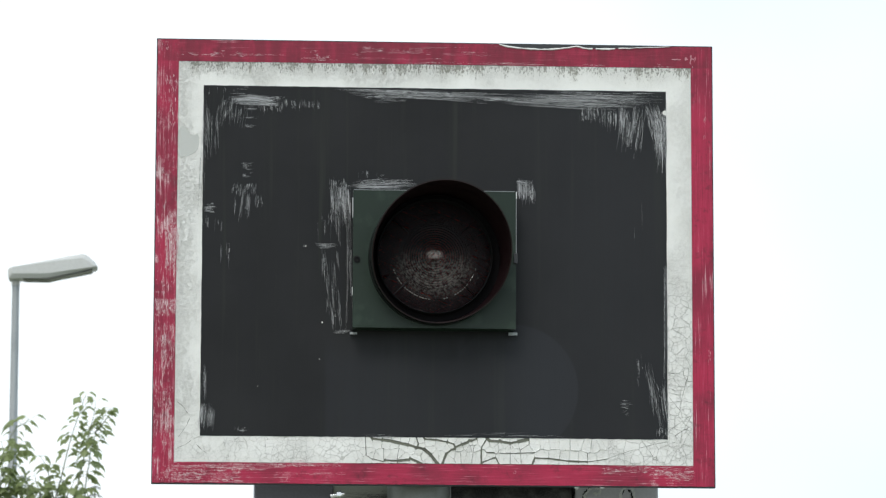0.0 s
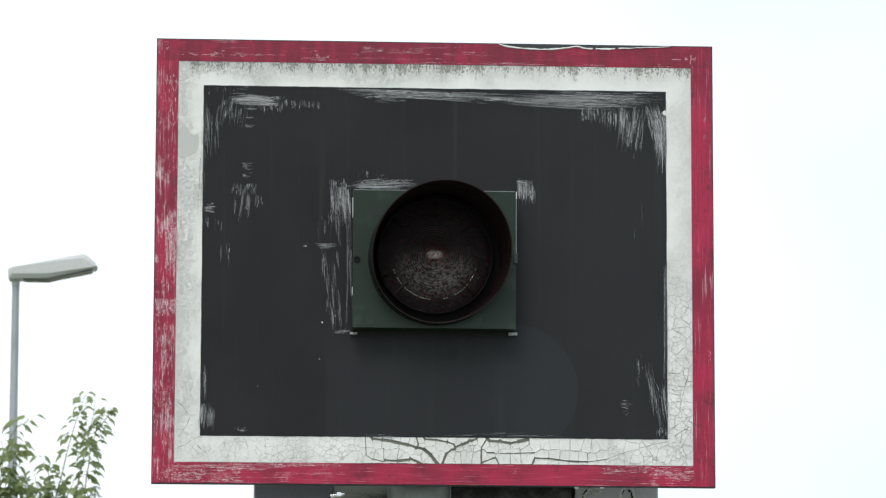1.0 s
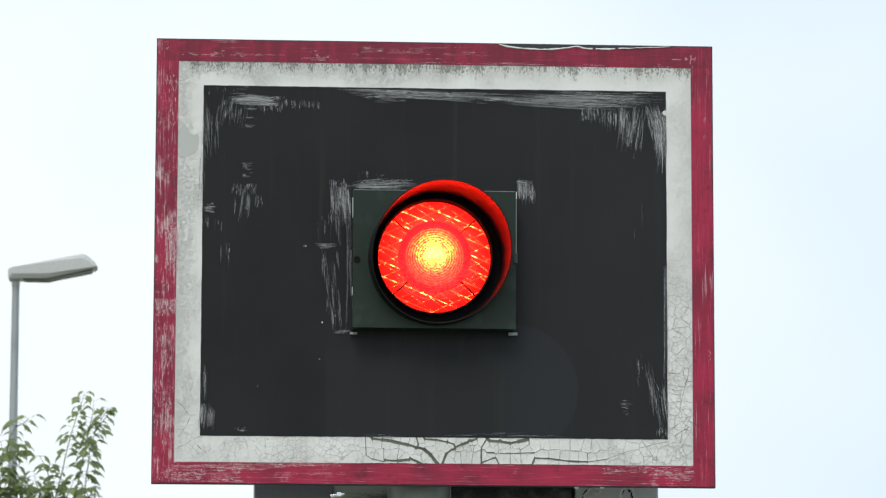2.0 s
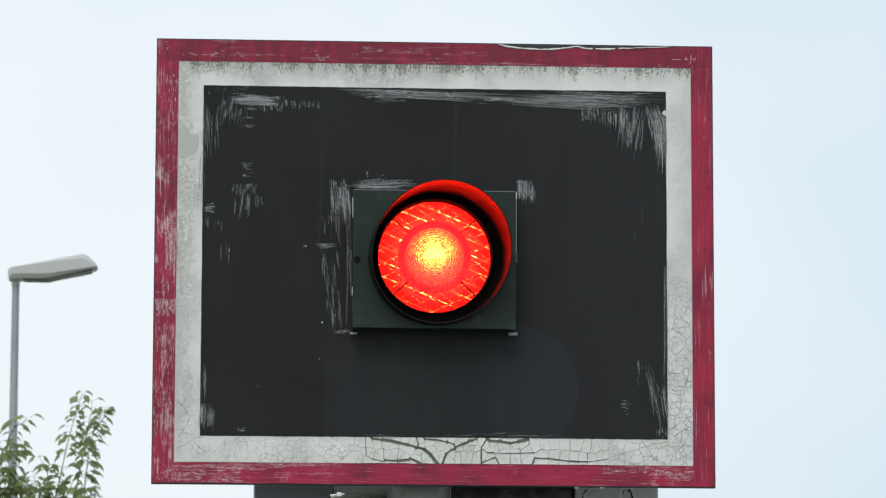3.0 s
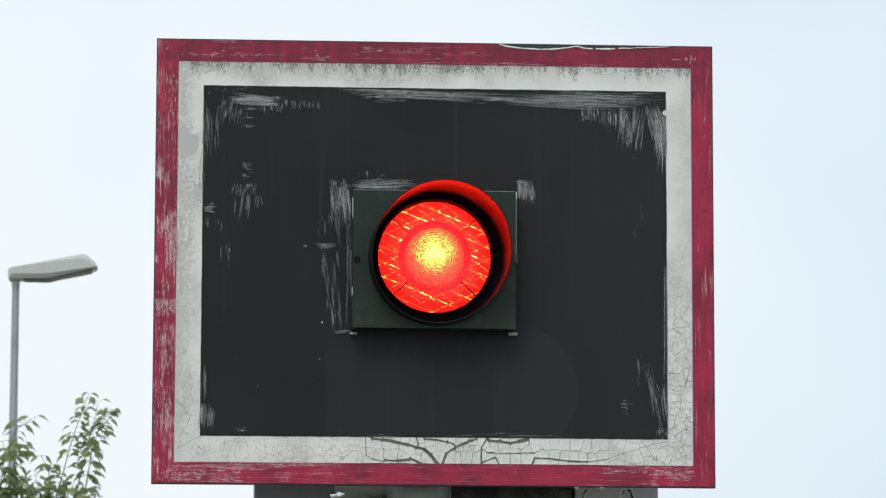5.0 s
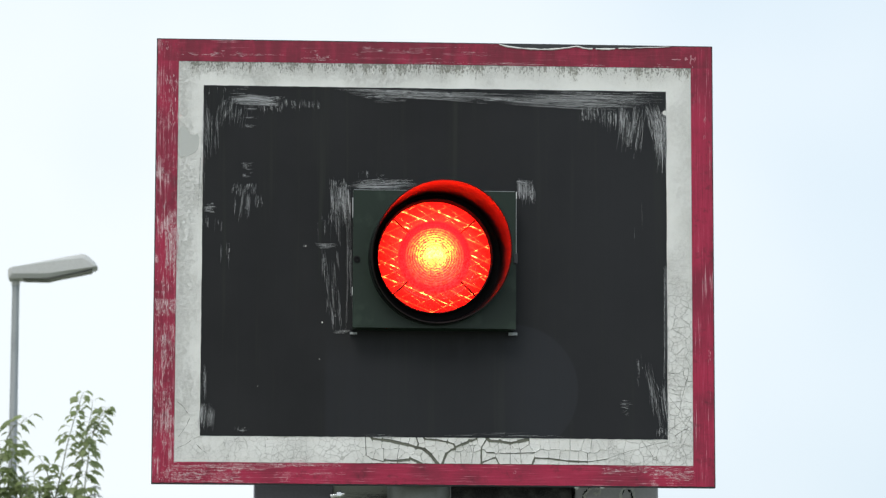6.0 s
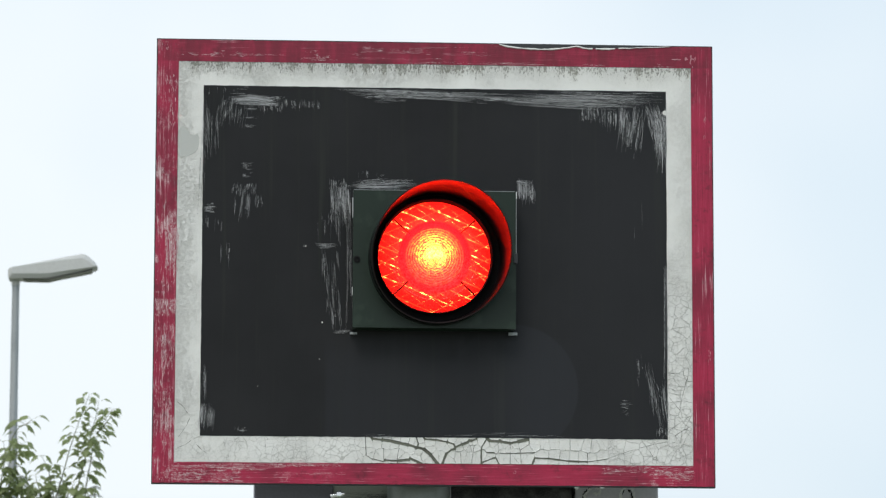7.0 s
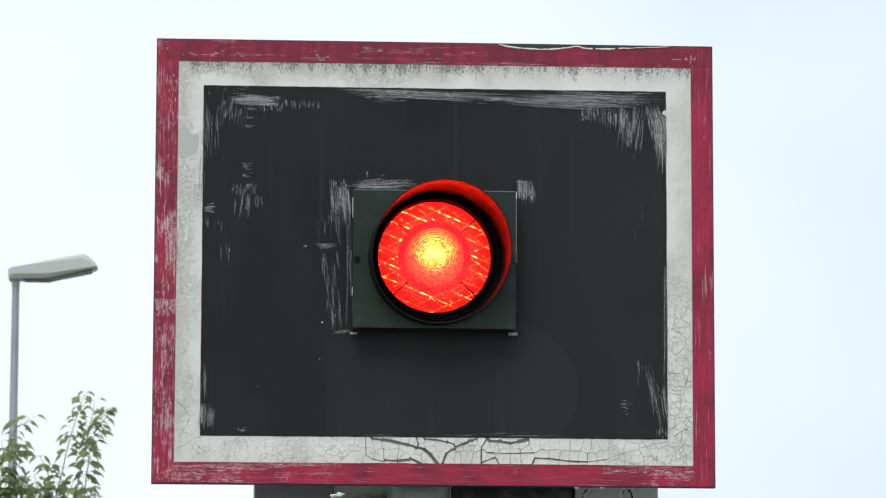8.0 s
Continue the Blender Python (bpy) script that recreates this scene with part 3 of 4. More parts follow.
    mark(-0.3540, 0.2504, -0.3269, 0.2444, 5, 'h', 0.0012, 0.02, 0)
    mark(-0.3451, 0.2949, -0.2825, 0.2704, 22, 'v', 0.0008, 0.1, 0)
    mark(-0.4264, 0.3201, -0.3660, 0.3051, 10, 'v', 0.0005, 0, 0)
    mark(-0.3713, 0.3209, -0.3349, 0.3162, 4, 'h', 0.0008, 0, 0)
    mark(-0.3564, 0.1808, -0.3322, 0.1454, 10, 'h', 0.0009, 0.05, 0)
    mark(-0.3726, 0.1428, -0.3309, 0.1139, 26, 'v', 0.0009, -0.2, 0)
    mark(-0.3683, 0.1260, -0.3408, 0.0635, 12, 'v', 0.0008, -0.1, 0)
    mark(-0.3351, 0.1212, -0.3183, 0.0952, 12, 'v', 0.0009, -0.2, 0)
    mark(-0.4260, 0.1033, -0.3989, 0.0858, 16, 'h', 0.0009, 0, 0)
    mark(-0.4248, 0.0855, -0.3923, 0.0482, 7, 'v', 0.0007, 0, 0)
    mark(-0.3942, 0.0314, -0.3690, -0.0121, 8, 'v', 0.0006, 0, 0)
    mark(-0.1964, 0.1535, -0.1650, 0.1234, 26, 'v', 0.0009, 0.05, 0)
    mark(-0.1942, 0.1388, -0.1583, 0.0531, 60, 'v', 0.0009, 0.08, 0)
    mark(-0.2188, 0.0943, -0.1768, 0.0235, 13, 'v', 0.0008, 0, 0)
    mark(-0.2184, 0.0335, -0.1768, 0.0225, 16, 'h', 0.001, 0, 0)
    mark(-0.2100, 0.0231, -0.1763, -0.0601, 15, 'v', 0.0007, 0.05, 0)
    mark(-0.2056, -0.0186, -0.1738, -0.1330, 14, 'v', 0.0007, 0.05, 0)
    mark(-0.1906, -0.0811, -0.1758, -0.1309, 7, 'v', 0.001, 0.03, 0)
    mark(-0.1639, 0.1181, -0.1572, -0.1328, 9, 'v', 0.0006, 0, 0)
    mark(-0.1862, -0.1290, -0.1510, -0.1338, 8, 'h', 0.001, 0, 0)
    mark(-0.2432, 0.0290, -0.2307, 0.0250, 4, 'h', 0.001, 0, 0)
    mark(-0.1548, 0.1498, -0.0267, 0.1346, 36, 'h', 0.0008, 0.06, 0)
    mark(-0.1568, 0.1413, -0.0319, 0.1335, 18, 'h', 0.001, 0.02, 0)
    mark(-0.1445, 0.1668, -0.0924, 0.1527, 12, 'v', 0.0008, 0, 0)
    mark(-0.1776, 0.1390, -0.1586, 0.0919, 20, 'v', 0.0011, 0.05, 0)
    mark(0.1496, 0.1558, 0.1789, 0.1077, 60, 'v', 0.0011, 0.04, 0)
    mark(0.1496, 0.1558, 0.1789, 0.1435, 10, 'h', 0.001, 0, 0)
    mark(0.1140, 0.3194, 0.4218, 0.2930, 70, 'h', 0.0007, -0.02, -0.002)
    mark(0.1979, 0.3196, 0.4208, 0.3058, 36, 'h', 0.0008, -0.02, 0)
    mark(-0.1579, 0.3219, 0.1612, 0.3021, 34, 'h', 0.0009, -0.03, 0)
    mark(-0.1369, 0.3063, -0.0847, 0.3028, 6, 'h', 0.0013, -0.05, 0)
    mark(-0.1265, 0.3022, -0.0429, 0.2949, 7, 'h', 0.0008, 0, 0)
    mark(0.0721, 0.3093, 0.1560, 0.3020, 8, 'h', 0.0013, -0.06, 0)
    mark(0.2651, 0.2950, 0.3049, 0.2616, 30, 'v', 0.0009, 0.1, 0)
    mark(0.3029, 0.2935, 0.3469, 0.2431, 26, 'v', 0.0008, 0, 0)
    mark(0.3408, 0.2940, 0.3887, 0.2044, 60, 'v', 0.001, -0.12, 0)
    mark(0.3850, 0.2967, 0.4099, 0.2312, 30, 'v', 0.0012, 0.25, 0.002)
    mark(0.3975, 0.2842, 0.4222, 0.1657, 46, 'v', 0.0012, 0.06, 0.003)
    mark(0.4208, 0.2951, 0.4243, 0.1784, 8, 'v', 0.001, 0, 0)
    mark(0.3640, -0.1651, 0.3783, -0.2337, 5, 'v', 0.0008, 0.1, 0)
    mark(0.3826, -0.1899, 0.4071, -0.2886, 9, 'v', 0.0008, 0.15, 0.002)
    mark(0.3992, -0.2210, 0.4257, -0.3206, 17, 'v', 0.0009, 0.12, 0)
    mark(0.3407, -0.2476, 0.3635, -0.2859, 12, 'h', 0.0009, 0, 0)
    mark(0.4050, -0.3021, 0.4278, -0.3227, 14, 'v', 0.0011, 0, 0)
    mark(-0.4280, -0.2651, -0.4028, -0.3195, 38, 'v', 0.0009, -0.1, 0)
    mark(-0.4267, -0.1978, -0.4177, -0.2701, 8, 'v', 0.0007, 0, 0)
    mark(-0.3752, -0.3069, -0.3392, -0.3190, 6, 'v', 0.0007, 0, 0)
    mark(-0.3598, -0.3109, -0.3392, -0.3149, 4, 'h', 0.0008, 0, 0)
    mark(-0.0097, -0.3182, 0.2491, -0.3222, 4, 'h', 0.0006, 0, 0)
    mark(-0.1334, -0.3213, -0.0716, -0.3260, 3, 'h', 0.0012, 0, 0)
    mark(0.4212, -0.0010, 0.4257, -0.3144, 8, 'v', 0.0007, 0, 0)
    mark(-0.4315, 0.3148, -0.4244, -0.0420, 8, 'v', 0.0007, 0, 0)
    mark(0.3600, 0.1247, 0.3857, 0.0196, 2, 'v', 0.0005, 0, 0)
    tagged(part("dry_brush_paint", bm, SCUFF, black, "pale grey dry brush marks"), kind="stuff")

    # chips in the edge of the black
    bm = bmesh.new()
    for x, z, r in ((0.4258, 0.2834, 0.0055), (-0.2070, -0.1136, 0.0017), (-0.2380, 0.0270, 0.0013), (-0.2117, -0.1812, 0.0009), (-0.3235, -0.2320, 0.0008)):
        slab(bm, [(x + r * rng.uniform(0.7, 1) * math.cos(a), z + r * rng.uniform(0.7, 1.1) * math.sin(a)) for a in np.linspace(0, 2 * math.pi, 9)[:-1]], -0.0032, -0.0017)
    tagged(part("paint_chip", bm, CHIP, black, "small white chips"), kind="stuff")

    # white primer showing through the red
    bm = bmesh.new()

    def rub(x0, z1, x1, z0, count, along, width, slant, bow):
        for w, reach, share in ((0.8, (0.10, 0.5), 0.45), (1.1, (0.04, 0.18), 0.35)):
            brushed(bm, rng, x0, z1, x1, z0, round(count * share), along, width * w, slant, bow, reach, -0.0020, 0.34)

    rub(-0.5126, 0.4067, -0.4914, 0.3774, 16, 'v', 0.0011, 0, 0)
    rub(-0.4993, 0.3455, -0.4773, 0.2403, 36, 'v', 0.001, 0, 0.001)
    rub(-0.5121, 0.2925, -0.4884, 0.1350, 22, 'v', 0.0007, 0, 0)
    rub(-0.5111, 0.1347, -0.4748, 0.0409, 34, 'v', 0.0008, 0, 0)
    rub(-0.4957, 0.0616, -0.4738, -0.0425, 190, 'v', 0.0012, 0, 0)
    rub(-0.5078, 0.0405, -0.4900, -0.0635, 16, 'v', 0.0007, 0, 0)
    rub(-0.5109, -0.0377, -0.4745, -0.0738, 30, 'v', 0.0009, 0, 0)
    rub(-0.5115, -0.0721, -0.4751, -0.1081, 270, 'v', 0.0012, 0, 0)
    rub(-0.5110, -0.1116, -0.4749, -0.2087, 70, 'v', 0.0008, 0, 0)
    rub(-0.5004, -0.1364, -0.4837, -0.2398, 40, 'v', 0.001, 0, 0)
    rub(-0.5125, -0.2297, -0.4744, -0.3325, 50, 'v', 0.0009, 0, 0)
    rub(-0.5001, -0.2399, -0.4823, -0.3532, 30, 'v', 0.0009, 0, 0)
    rub(-0.5117, -0.2916, -0.4755, -0.4045, 50, 'v', 0.0009, 0, 0)
    rub(-0.5126, -0.3842, -0.4816, -0.4107, 40, 'v', 0.0012, 0.1, 0)
    rub(-0.4820, -0.3758, -0.2975, -0.3887, 60, 'h', 0.001, 0, 0)
    rub(-0.4921, -0.3841, -0.3588, -0.4056, 40, 'h', 0.0011, 0, 0)
    rub(-0.4102, -0.3937, -0.3280, -0.4085, 22, 'h', 0.0011, -0.05, 0)
    rub(-0.3387, -0.3705, -0.1537, -0.3813, 36, 'h', 0.0009, 0, 0)
    rub(-0.4818, -0.3943, -0.3178, -0.4094, 20, 'h', 0.0008, 0, 0)
    rub(-0.2975, -0.3825, -0.1330, -0.3997, 12, 'h', 0.0007, 0, 0)
    rub(0.3008, -0.3735, 0.4149, -0.3892, 36, 'h', 0.001, 0, 0)
    rub(0.3942, -0.3728, 0.4772, -0.3990, 80, 'h', 0.001, 0, 0)
    rub(0.4253, -0.3870, 0.4772, -0.4032, 30, 'h', 0.001, 0, 0)
    rub(0.1351, -0.3852, 0.1558, -0.3912, 3, 'h', 0.0012, 0, 0)
    rub(-0.4708, 0.3862, -0.3771, 0.3749, 16, 'h', 0.0009, 0, 0)
    rub(-0.4188, 0.3827, -0.3979, 0.3788, 8, 'h', 0.0014, 0, 0)
    rub(-0.3772, 0.3876, -0.2208, 0.3751, 14, 'h', 0.0009, 0, 0)
    rub(-0.2418, 0.3917, -0.2157, 0.3858, 6, 'h', 0.0012, 0, 0)
    rub(-0.2834, 0.3805, -0.1373, 0.3721, 12, 'h', 0.0009, 0, 0)
    rub(-0.1374, 0.3986, -0.0956, 0.3939, 6, 'h', 0.0011, 0, 0)
    rub(-0.0851, 0.3962, -0.0433, 0.3926, 9, 'h', 0.0013, 0, 0)
    rub(-0.2001, 0.4030, 0.1350, 0.3740, 16, 'h', 0.0006, 0, 0)
    stroke(bm, (0.4381, 0.3849), (0.4571, 0.3847), 0.0018, -0.0021, rng)
    stroke(bm, (0.4466, 0.3861), (0.4550, 0.3836), 0.0027, -0.0021, rng)
    stroke(bm, (0.4603, 0.3842), (0.4688, 0.3859), 0.0067, -0.0021, rng)
    stroke(bm, (0.4746, 0.3940), (0.4735, 0.3758), 0.0039, -0.0021, rng)
    stroke(bm, (0.4826, 0.3941), (0.4809, 0.3786), 0.0036, -0.0021, rng)
    stroke(bm, (0.4740, 0.3854), (0.4814, 0.3866), 0.0033, -0.0021, rng)
    stroke(bm, (0.4782, 0.3738), (0.4771, 0.3695), 0.0024, -0.0021, rng)
    rub(0.3980, 0.3715, 0.4739, 0.3683, 10, 'h', 0.0008, 0, 0)
    rub(-0.0746, 0.3709, 0.3453, 0.3718, 14, 'h', 0.0006, 0, 0)
    rub(0.4796, 0.2640, 0.5145, 0.1478, 2, 'v', 0.0006, 0, 0)
    rub(0.4925, 0.3068, 0.5022, 0.1794, 2, 'v', 0.0007, 0, 0)
    rub(0.4764, 0.1050, 0.5091, -0.3033, 3, 'v', 0.0006, 0, 0)
    tagged(part("primer_film", bm, PALE, red, "white primer showing in streaks"), kind="stuff")
    return board


def clip_cell(poly, p, q, gap):
    """Cuts a polygon to the side of p against q, with half the gap left between them."""
    n = (q - p).normalized()
    off = n.dot((p + q) / 2) - gap / 2
    out = []
    for a, b in zip(poly, poly[1:] + poly[:1]):
        da, db = n.dot(a) - off, n.dot(b) - off
        if da <= 0:
            out.append(a)
        if (da < 0) != (db < 0):
            out.append(a + (b - a) * (da / (da - db)))
    return out


# where the lower strip has split: the width of each gap and its course
WIDE = (
    (0.0052, ((-0.1111, -0.3266), (-0.0801, -0.3299), (-0.0478, -0.3371), (-0.0199, -0.3441), (-0.0078, -0.3544), (0.0029, -0.3677))),
    (0.0032, ((-0.0324, -0.3267), (-0.0285, -0.3390))),
    (0.0046, ((0.0152, -0.3676), (0.0214, -0.3521), (0.0348, -0.3416), (0.0503, -0.3350), (0.0647, -0.3297), (0.0740, -0.3258))),
    (0.0040, ((-0.0234, -0.3256), (0.0038, -0.3274), (0.0244, -0.3314), (0.0389, -0.3359))),
    (0.0022, ((-0.1265, -0.3275), (-0.1250, -0.3571), (-0.1160, -0.3622), (-0.0941, -0.3675))),
    (0.0042, ((-0.0941, -0.3649), (-0.0683, -0.3662), (-0.0405, -0.3634), (-0.0332, -0.3670))),
    (0.0030, ((0.0947, -0.3256), (0.0851, -0.3412), (0.0852, -0.3670))),
    (0.0024, ((0.0886, -0.3494), (0.1351, -0.3511), (0.1796, -0.3494))),
    (0.0058, ((0.0937, -0.3277), (0.1216, -0.3295), (0.1382, -0.3324), (0.1662, -0.3260))))
NARROW = (
    (0.0013, ((-0.0932, -0.3293), (-0.0931, -0.3623))),
    (0.0012, ((-0.0646, -0.3393), (-0.0686, -0.3618))),
    (0.0011, ((0.0730, -0.3309), (0.0679, -0.3661))),
    (0.0012, ((0.1382, -0.3345), (0.1382, -0.3666))),
    (0.0011, ((0.1496, -0.3334), (0.1485, -0.3665))),
    (0.0018, ((0.1662, -0.3270), (0.1661, -0.3653))),
    (0.0032, ((0.0886, -0.3670), (0.1113, -0.3585), (0.1351, -0.3656))),
    (0.0030, ((0.1589, -0.3664), (0.1837, -0.3590), (0.2107, -0.3598), (0.2459, -0.3644), (0.2801, -0.3654))),
    (0.0016, ((0.2801, -0.3654), (0.3143, -0.3600))),
    (0.0011, ((0.2853, -0.3467), (0.2853, -0.3654))),
    (0.0007, ((0.2875, -0.3260), (0.2853, -0.3467))),
    (0.0008, ((0.0462, -0.3394), (0.0483, -0.3663))),
    (0.0009, ((0.1154, -0.3316), (0.1185, -0.3492))),
    (0.0012, ((0.0565, -0.3331), (0.0730, -0.3413))))
FAULTS = [(w, Vector(a), Vector(b)) for w, line in WIDE + NARROW for a, b in zip(line, line[1:])]


def from_fault(p):
    best = 1.0
    for _, a, b in FAULTS:
        k = max(0, min(1, (p - a).dot(b - a) / (b - a).length_squared))
        best = min(best, (p - a - (b - a) * k).length)
    return best


def split_between(p, q):
    """The widest gap that runs between two points, or a hairline."""
    best = 0.0
    for w, a, b in FAULTS:
        if geometry.intersect_line_line_2d(p, q, a, b) is not None:
            best = max(best, w)
    m = (p + q) / 2
    uneven = 0.5 + 0.5 * math.sin(m.x * 731 + m.y * 1713)
    return best * ((0.75 if best > 0.0029 else 0.45) + 0.4 * uneven) if best else 0.00012 + 0.00030 * uneven


def flakes(parent, x0, x1, z0, z1, rng):
    """Paint flakes that fill the strip, each a piece of its own; they have shrunk back from the faults and curl up at their rims."""
    seeds = []
    for w, a, b in FAULTS:
        d = b - a
        n = max(1, round(d.length / 0.019))
        side = Vector((-d.y, d.x)).normalized()
        off = 0.0030 + w * 0.55
        for i in range(n):
            foot = a + d * ((i + 0.5) / n)
            pair = [foot + side * off, foot - side * off]
            if all(x0 < p.x < x1 and z0 - 0.004 < p.y < z1 + 0.004 for p in pair) and all((p - q).length > 0.0045 for p in pair for q in seeds):
                seeds += pair
    for _ in range(900):
        p = Vector((rng.uniform(x0, x1), rng.uniform(z0, z1)))
        own = rng.uniform(0.016, 0.028)
        if from_fault(p) > 0.0075 and all((p - q).length > own for q in seeds):
            seeds.append(p)
    for p in seeds:
        poly = [Vector(c) for c in ((x0, z0), (x1, z0), (x1, z1), (x0, z1))]
        for q in seeds:
            if q is not p and (q - p).length < 0.09 and len(poly) > 2:
                poly = clip_cell(poly, p, q, split_between(p, q))
        if len(poly) < 3:
            continue
        c = sum(poly, Vector((0, 0))) / len(poly)
        if max((v - c).length for v in poly) < 0.0022:
            continue
        # uneven sides
        rim = []
        for a, b in zip(poly, poly[1:] + poly[:1]):
            n = max(1, min(4, int((b - a).length / 0.004)))
            rim += [a + (b - a) * (i / n) + Vector((rng.uniform(-1, 1), rng.uniform(-1, 1))) * (0.0004 if i else 0.0002) for i in range(n)]
        bm = bmesh.new()
        tip = Vector((rng.uniform(-1, 1), rng.uniform(-1, 1))) * 0.035
        curl = rng.uniform(0.0003, 0.0012)
        inner = [bm.verts.new((v.x, -0.0012 - tip.dot(v - c), v.y)) for v in [c + (v - c) * 0.80 for v in rim]]
        front = [bm.verts.new((v.x, min(-0.0008, -0.0012 - curl - tip.dot(v - c)), v.y)) for v in [c + (v - c) * 0.985 for v in rim]]
        back = [bm.verts.new((v.x, -0.00045, v.y)) for v in rim]
        bm.faces.new(inner)
        for ring, other in ((inner, front), (front, back)):
            for i in range(len(rim)):
                j = (i + 1) % len(rim)
                bm.faces.new((ring[j], ring[i], other[i], other[j]))
        bmesh.ops.recalc_face_normals(bm, faces=bm.faces[:])
        part("paint_flake", bm, WHITE, parent)


build_board()

# ---- the signal lamp in the middle of the board ----
CX, CZ = -0.0045, 0.0020     # the lens's centre
FRONT = -0.050               # the face of the housing


def build_lamp():
    rng = random.Random(9)
    lamp = thing("signal_lamp", 0, 0, HEIGHT, "dark green signal lamp with round hood and red lens", "signal lamp")
    # the square housing: a box with a round mouth
    ring = [(CX + 0.1145 * math.cos(a), CZ + 0.1145 * math.sin(a)) for a in np.linspace(0, 2 * math.pi, 65)[:-1]]
    x0, x1, z0, z1 = -0.1533, 0.1445, -0.1280, 0.1248
    bm = slab(bmesh.new(), rect(x0, x1, z0, z1), FRONT, FRONT + 0.006, ring)
    housing = part("housing_front", bm, GREEN, lamp, "dark green enamelled front plate")
    bm = bmesh.new()
    e = 0.004
    for a in ((x0 + e, x0 + e + 0.003, z0 + 0.004, z1 - e), (x1 - e - 0.003, x1 - e, z0 + 0.004, z1 - e), (x0 + 0.0005, x1 - 0.0005, z0 + 0.0005, z0 + 0.0035), (x0 + e + 0.003, x1 - e - 0.003, z1 - e - 0.003, z1 - e)):
        box(bm, a[0], a[1], FRONT + 0.0065, -0.0019, a[2], a[3])
    part("housing_sides", bm, GREEN, lamp)
    bm = bmesh.new()
    lathe(bm, [(0.1026, FRONT + 0.0115), (0.112, FRONT + 0.013), (0.110, 0.02), (0.055, 0.045), (0.030, 0.060)], 48, (CX, CZ), cap=True)
    part("reflector", bm, RUBBER, lamp, "dark lamp chamber")

    # bezel round the lens
    bm = bmesh.new()
    lathe(bm, [(0.1202, FRONT - 0.0008), (0.1160, FRONT - 0.0020), (0.106, FRONT - 0.0015), (0.1032, FRONT + 0.001), (0.1025, FRONT + 0.004), (0.1025, FRONT + 0.012)], 72, (CX, CZ))
    part("bezel", bm, SEAL, lamp, "black rubber lens seal", True)
    # collar that stands out round the lens and shades the root of the hood
    bm = lathe(bmesh.new(), [(0.1036, FRONT - 0.0005), (0.1040, FRONT - 0.018), (0.1050, FRONT - 0.0195), (0.1062, FRONT - 0.018), (0.1075, FRONT - 0.0012)], 72, (CX, CZ))
    part("collar", bm, SEAL, lamp, "matt black collar round the lens", True)

    # hood: a tunnel cut back from top to bottom
    bm = bmesh.new()
    seg, n = 72, 8
    grid = []
    for skin in (0.0, 0.0020):
        rows = []
        for k in range(n + 1):
            row = []
            for i in range(seg):
                a = 2 * math.pi * i / seg
                up = 0.5 + 0.5 * math.cos(a)
                reach = 0.018 + 0.094 * up ** 0.9
                d = reach * k / n
                wall = 0.1185 + 0.0085 * min(1.0, d / 0.05) - skin
                row.append(bm.verts.new((CX + 0.003 + 0.10 * d + wall * math.sin(a), FRONT - 0.0005 - d, CZ - 0.0022 + 0.02 * d + wall * math.cos(a))))
            rows.append(row)
        grid.append(rows)
    for w, rows in enumerate(grid):
        for a, b in zip(rows, rows[1:]):
            for i in range(seg):
                j = (i + 1) % seg
                f = (a[i], a[j], b[j], b[i])
                bm.faces.new(f if w == 0 else f[::-1])
    for k in (0, n):
        for i in range(seg):
            j = (i + 1) % seg
            f = (grid[0][k][i], grid[0][k][j], grid[1][k][j], grid[1][k][i])
            bm.faces.new(f if k else f[::-1])
    bmesh.ops.recalc_face_normals(bm, faces=bm.faces[:])
    outside = [all(abs(math.hypot(v.co.x - CX - 0.003 - 0.10 * -(v.co.y - FRONT + 0.0005), v.co.z - CZ + 0.0022 - 0.02 * -(v.co.y - FRONT + 0.0005)) - 0.1185 - 0.0085 * min(1.0, -(v.co.y - FRONT + 0.0005) / 0.05)) < 0.0008 for v in f.verts) for f in bm.faces]
    hood = part("hood", bm, HOODIN, lamp, "round sheet metal hood enamelled black", True)
    hood.data.materials.append(HOODOUT)
    hood.data.polygons.foreach_set("material_index", [1 if f else 0 for f in outside])
    # flange that holds the hood to the plate
    bm = lathe(bmesh.new(), [(0.1195, FRONT - 0.0004), (0.1200, FRONT - 0.004), (0.1225, FRONT - 0.0045), (0.1240, FRONT - 0.0004)], 72, (CX + 0.003, CZ - 0.002))
    part("hood_flange", bm, HOODOUT, hood, "", True)

    # the lens: a bull's eye, rings of prisms, a plain outer zone
    bm = bmesh.new()
    profile = []
    for i in range(91):
        r = 0.1026 * (1 - i / 90) + 0.0006
        y = FRONT + 0.004 - 0.011 * (1 - (r / 0.103) ** 2)
        if 0.008 < r < 0.060:
            y -= 0.0009 * ((r / 0.0045) % 1.0)
        elif r <= 0.008:
            y -= 0.0035 * math.sqrt(max(0, 1 - (r / 0.0081) ** 2))
        else:
            y -= 0.0004 * ((r / 0.0022) % 1.0)
        profile.append((r, y))
    lathe(bm, profile, 96, (0, 0), cap=True)
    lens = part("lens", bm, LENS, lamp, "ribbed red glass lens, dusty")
    lens.location = (CX, 0, CZ)
    for a in (43, 137, 223, 317):
        c, s = math.cos(radians(a)), math.sin(radians(a))
        bm = bmesh.new()
        tube(bm, [(r * c, FRONT + 0.0030 - 0.011 * (1 - (r / 0.103) ** 2), r * s) for r in (0.065, 0.078, 0.088, 0.1015)], [0.0014] * 4, 6)
        part("lens_rib", bm, RIB, lens)

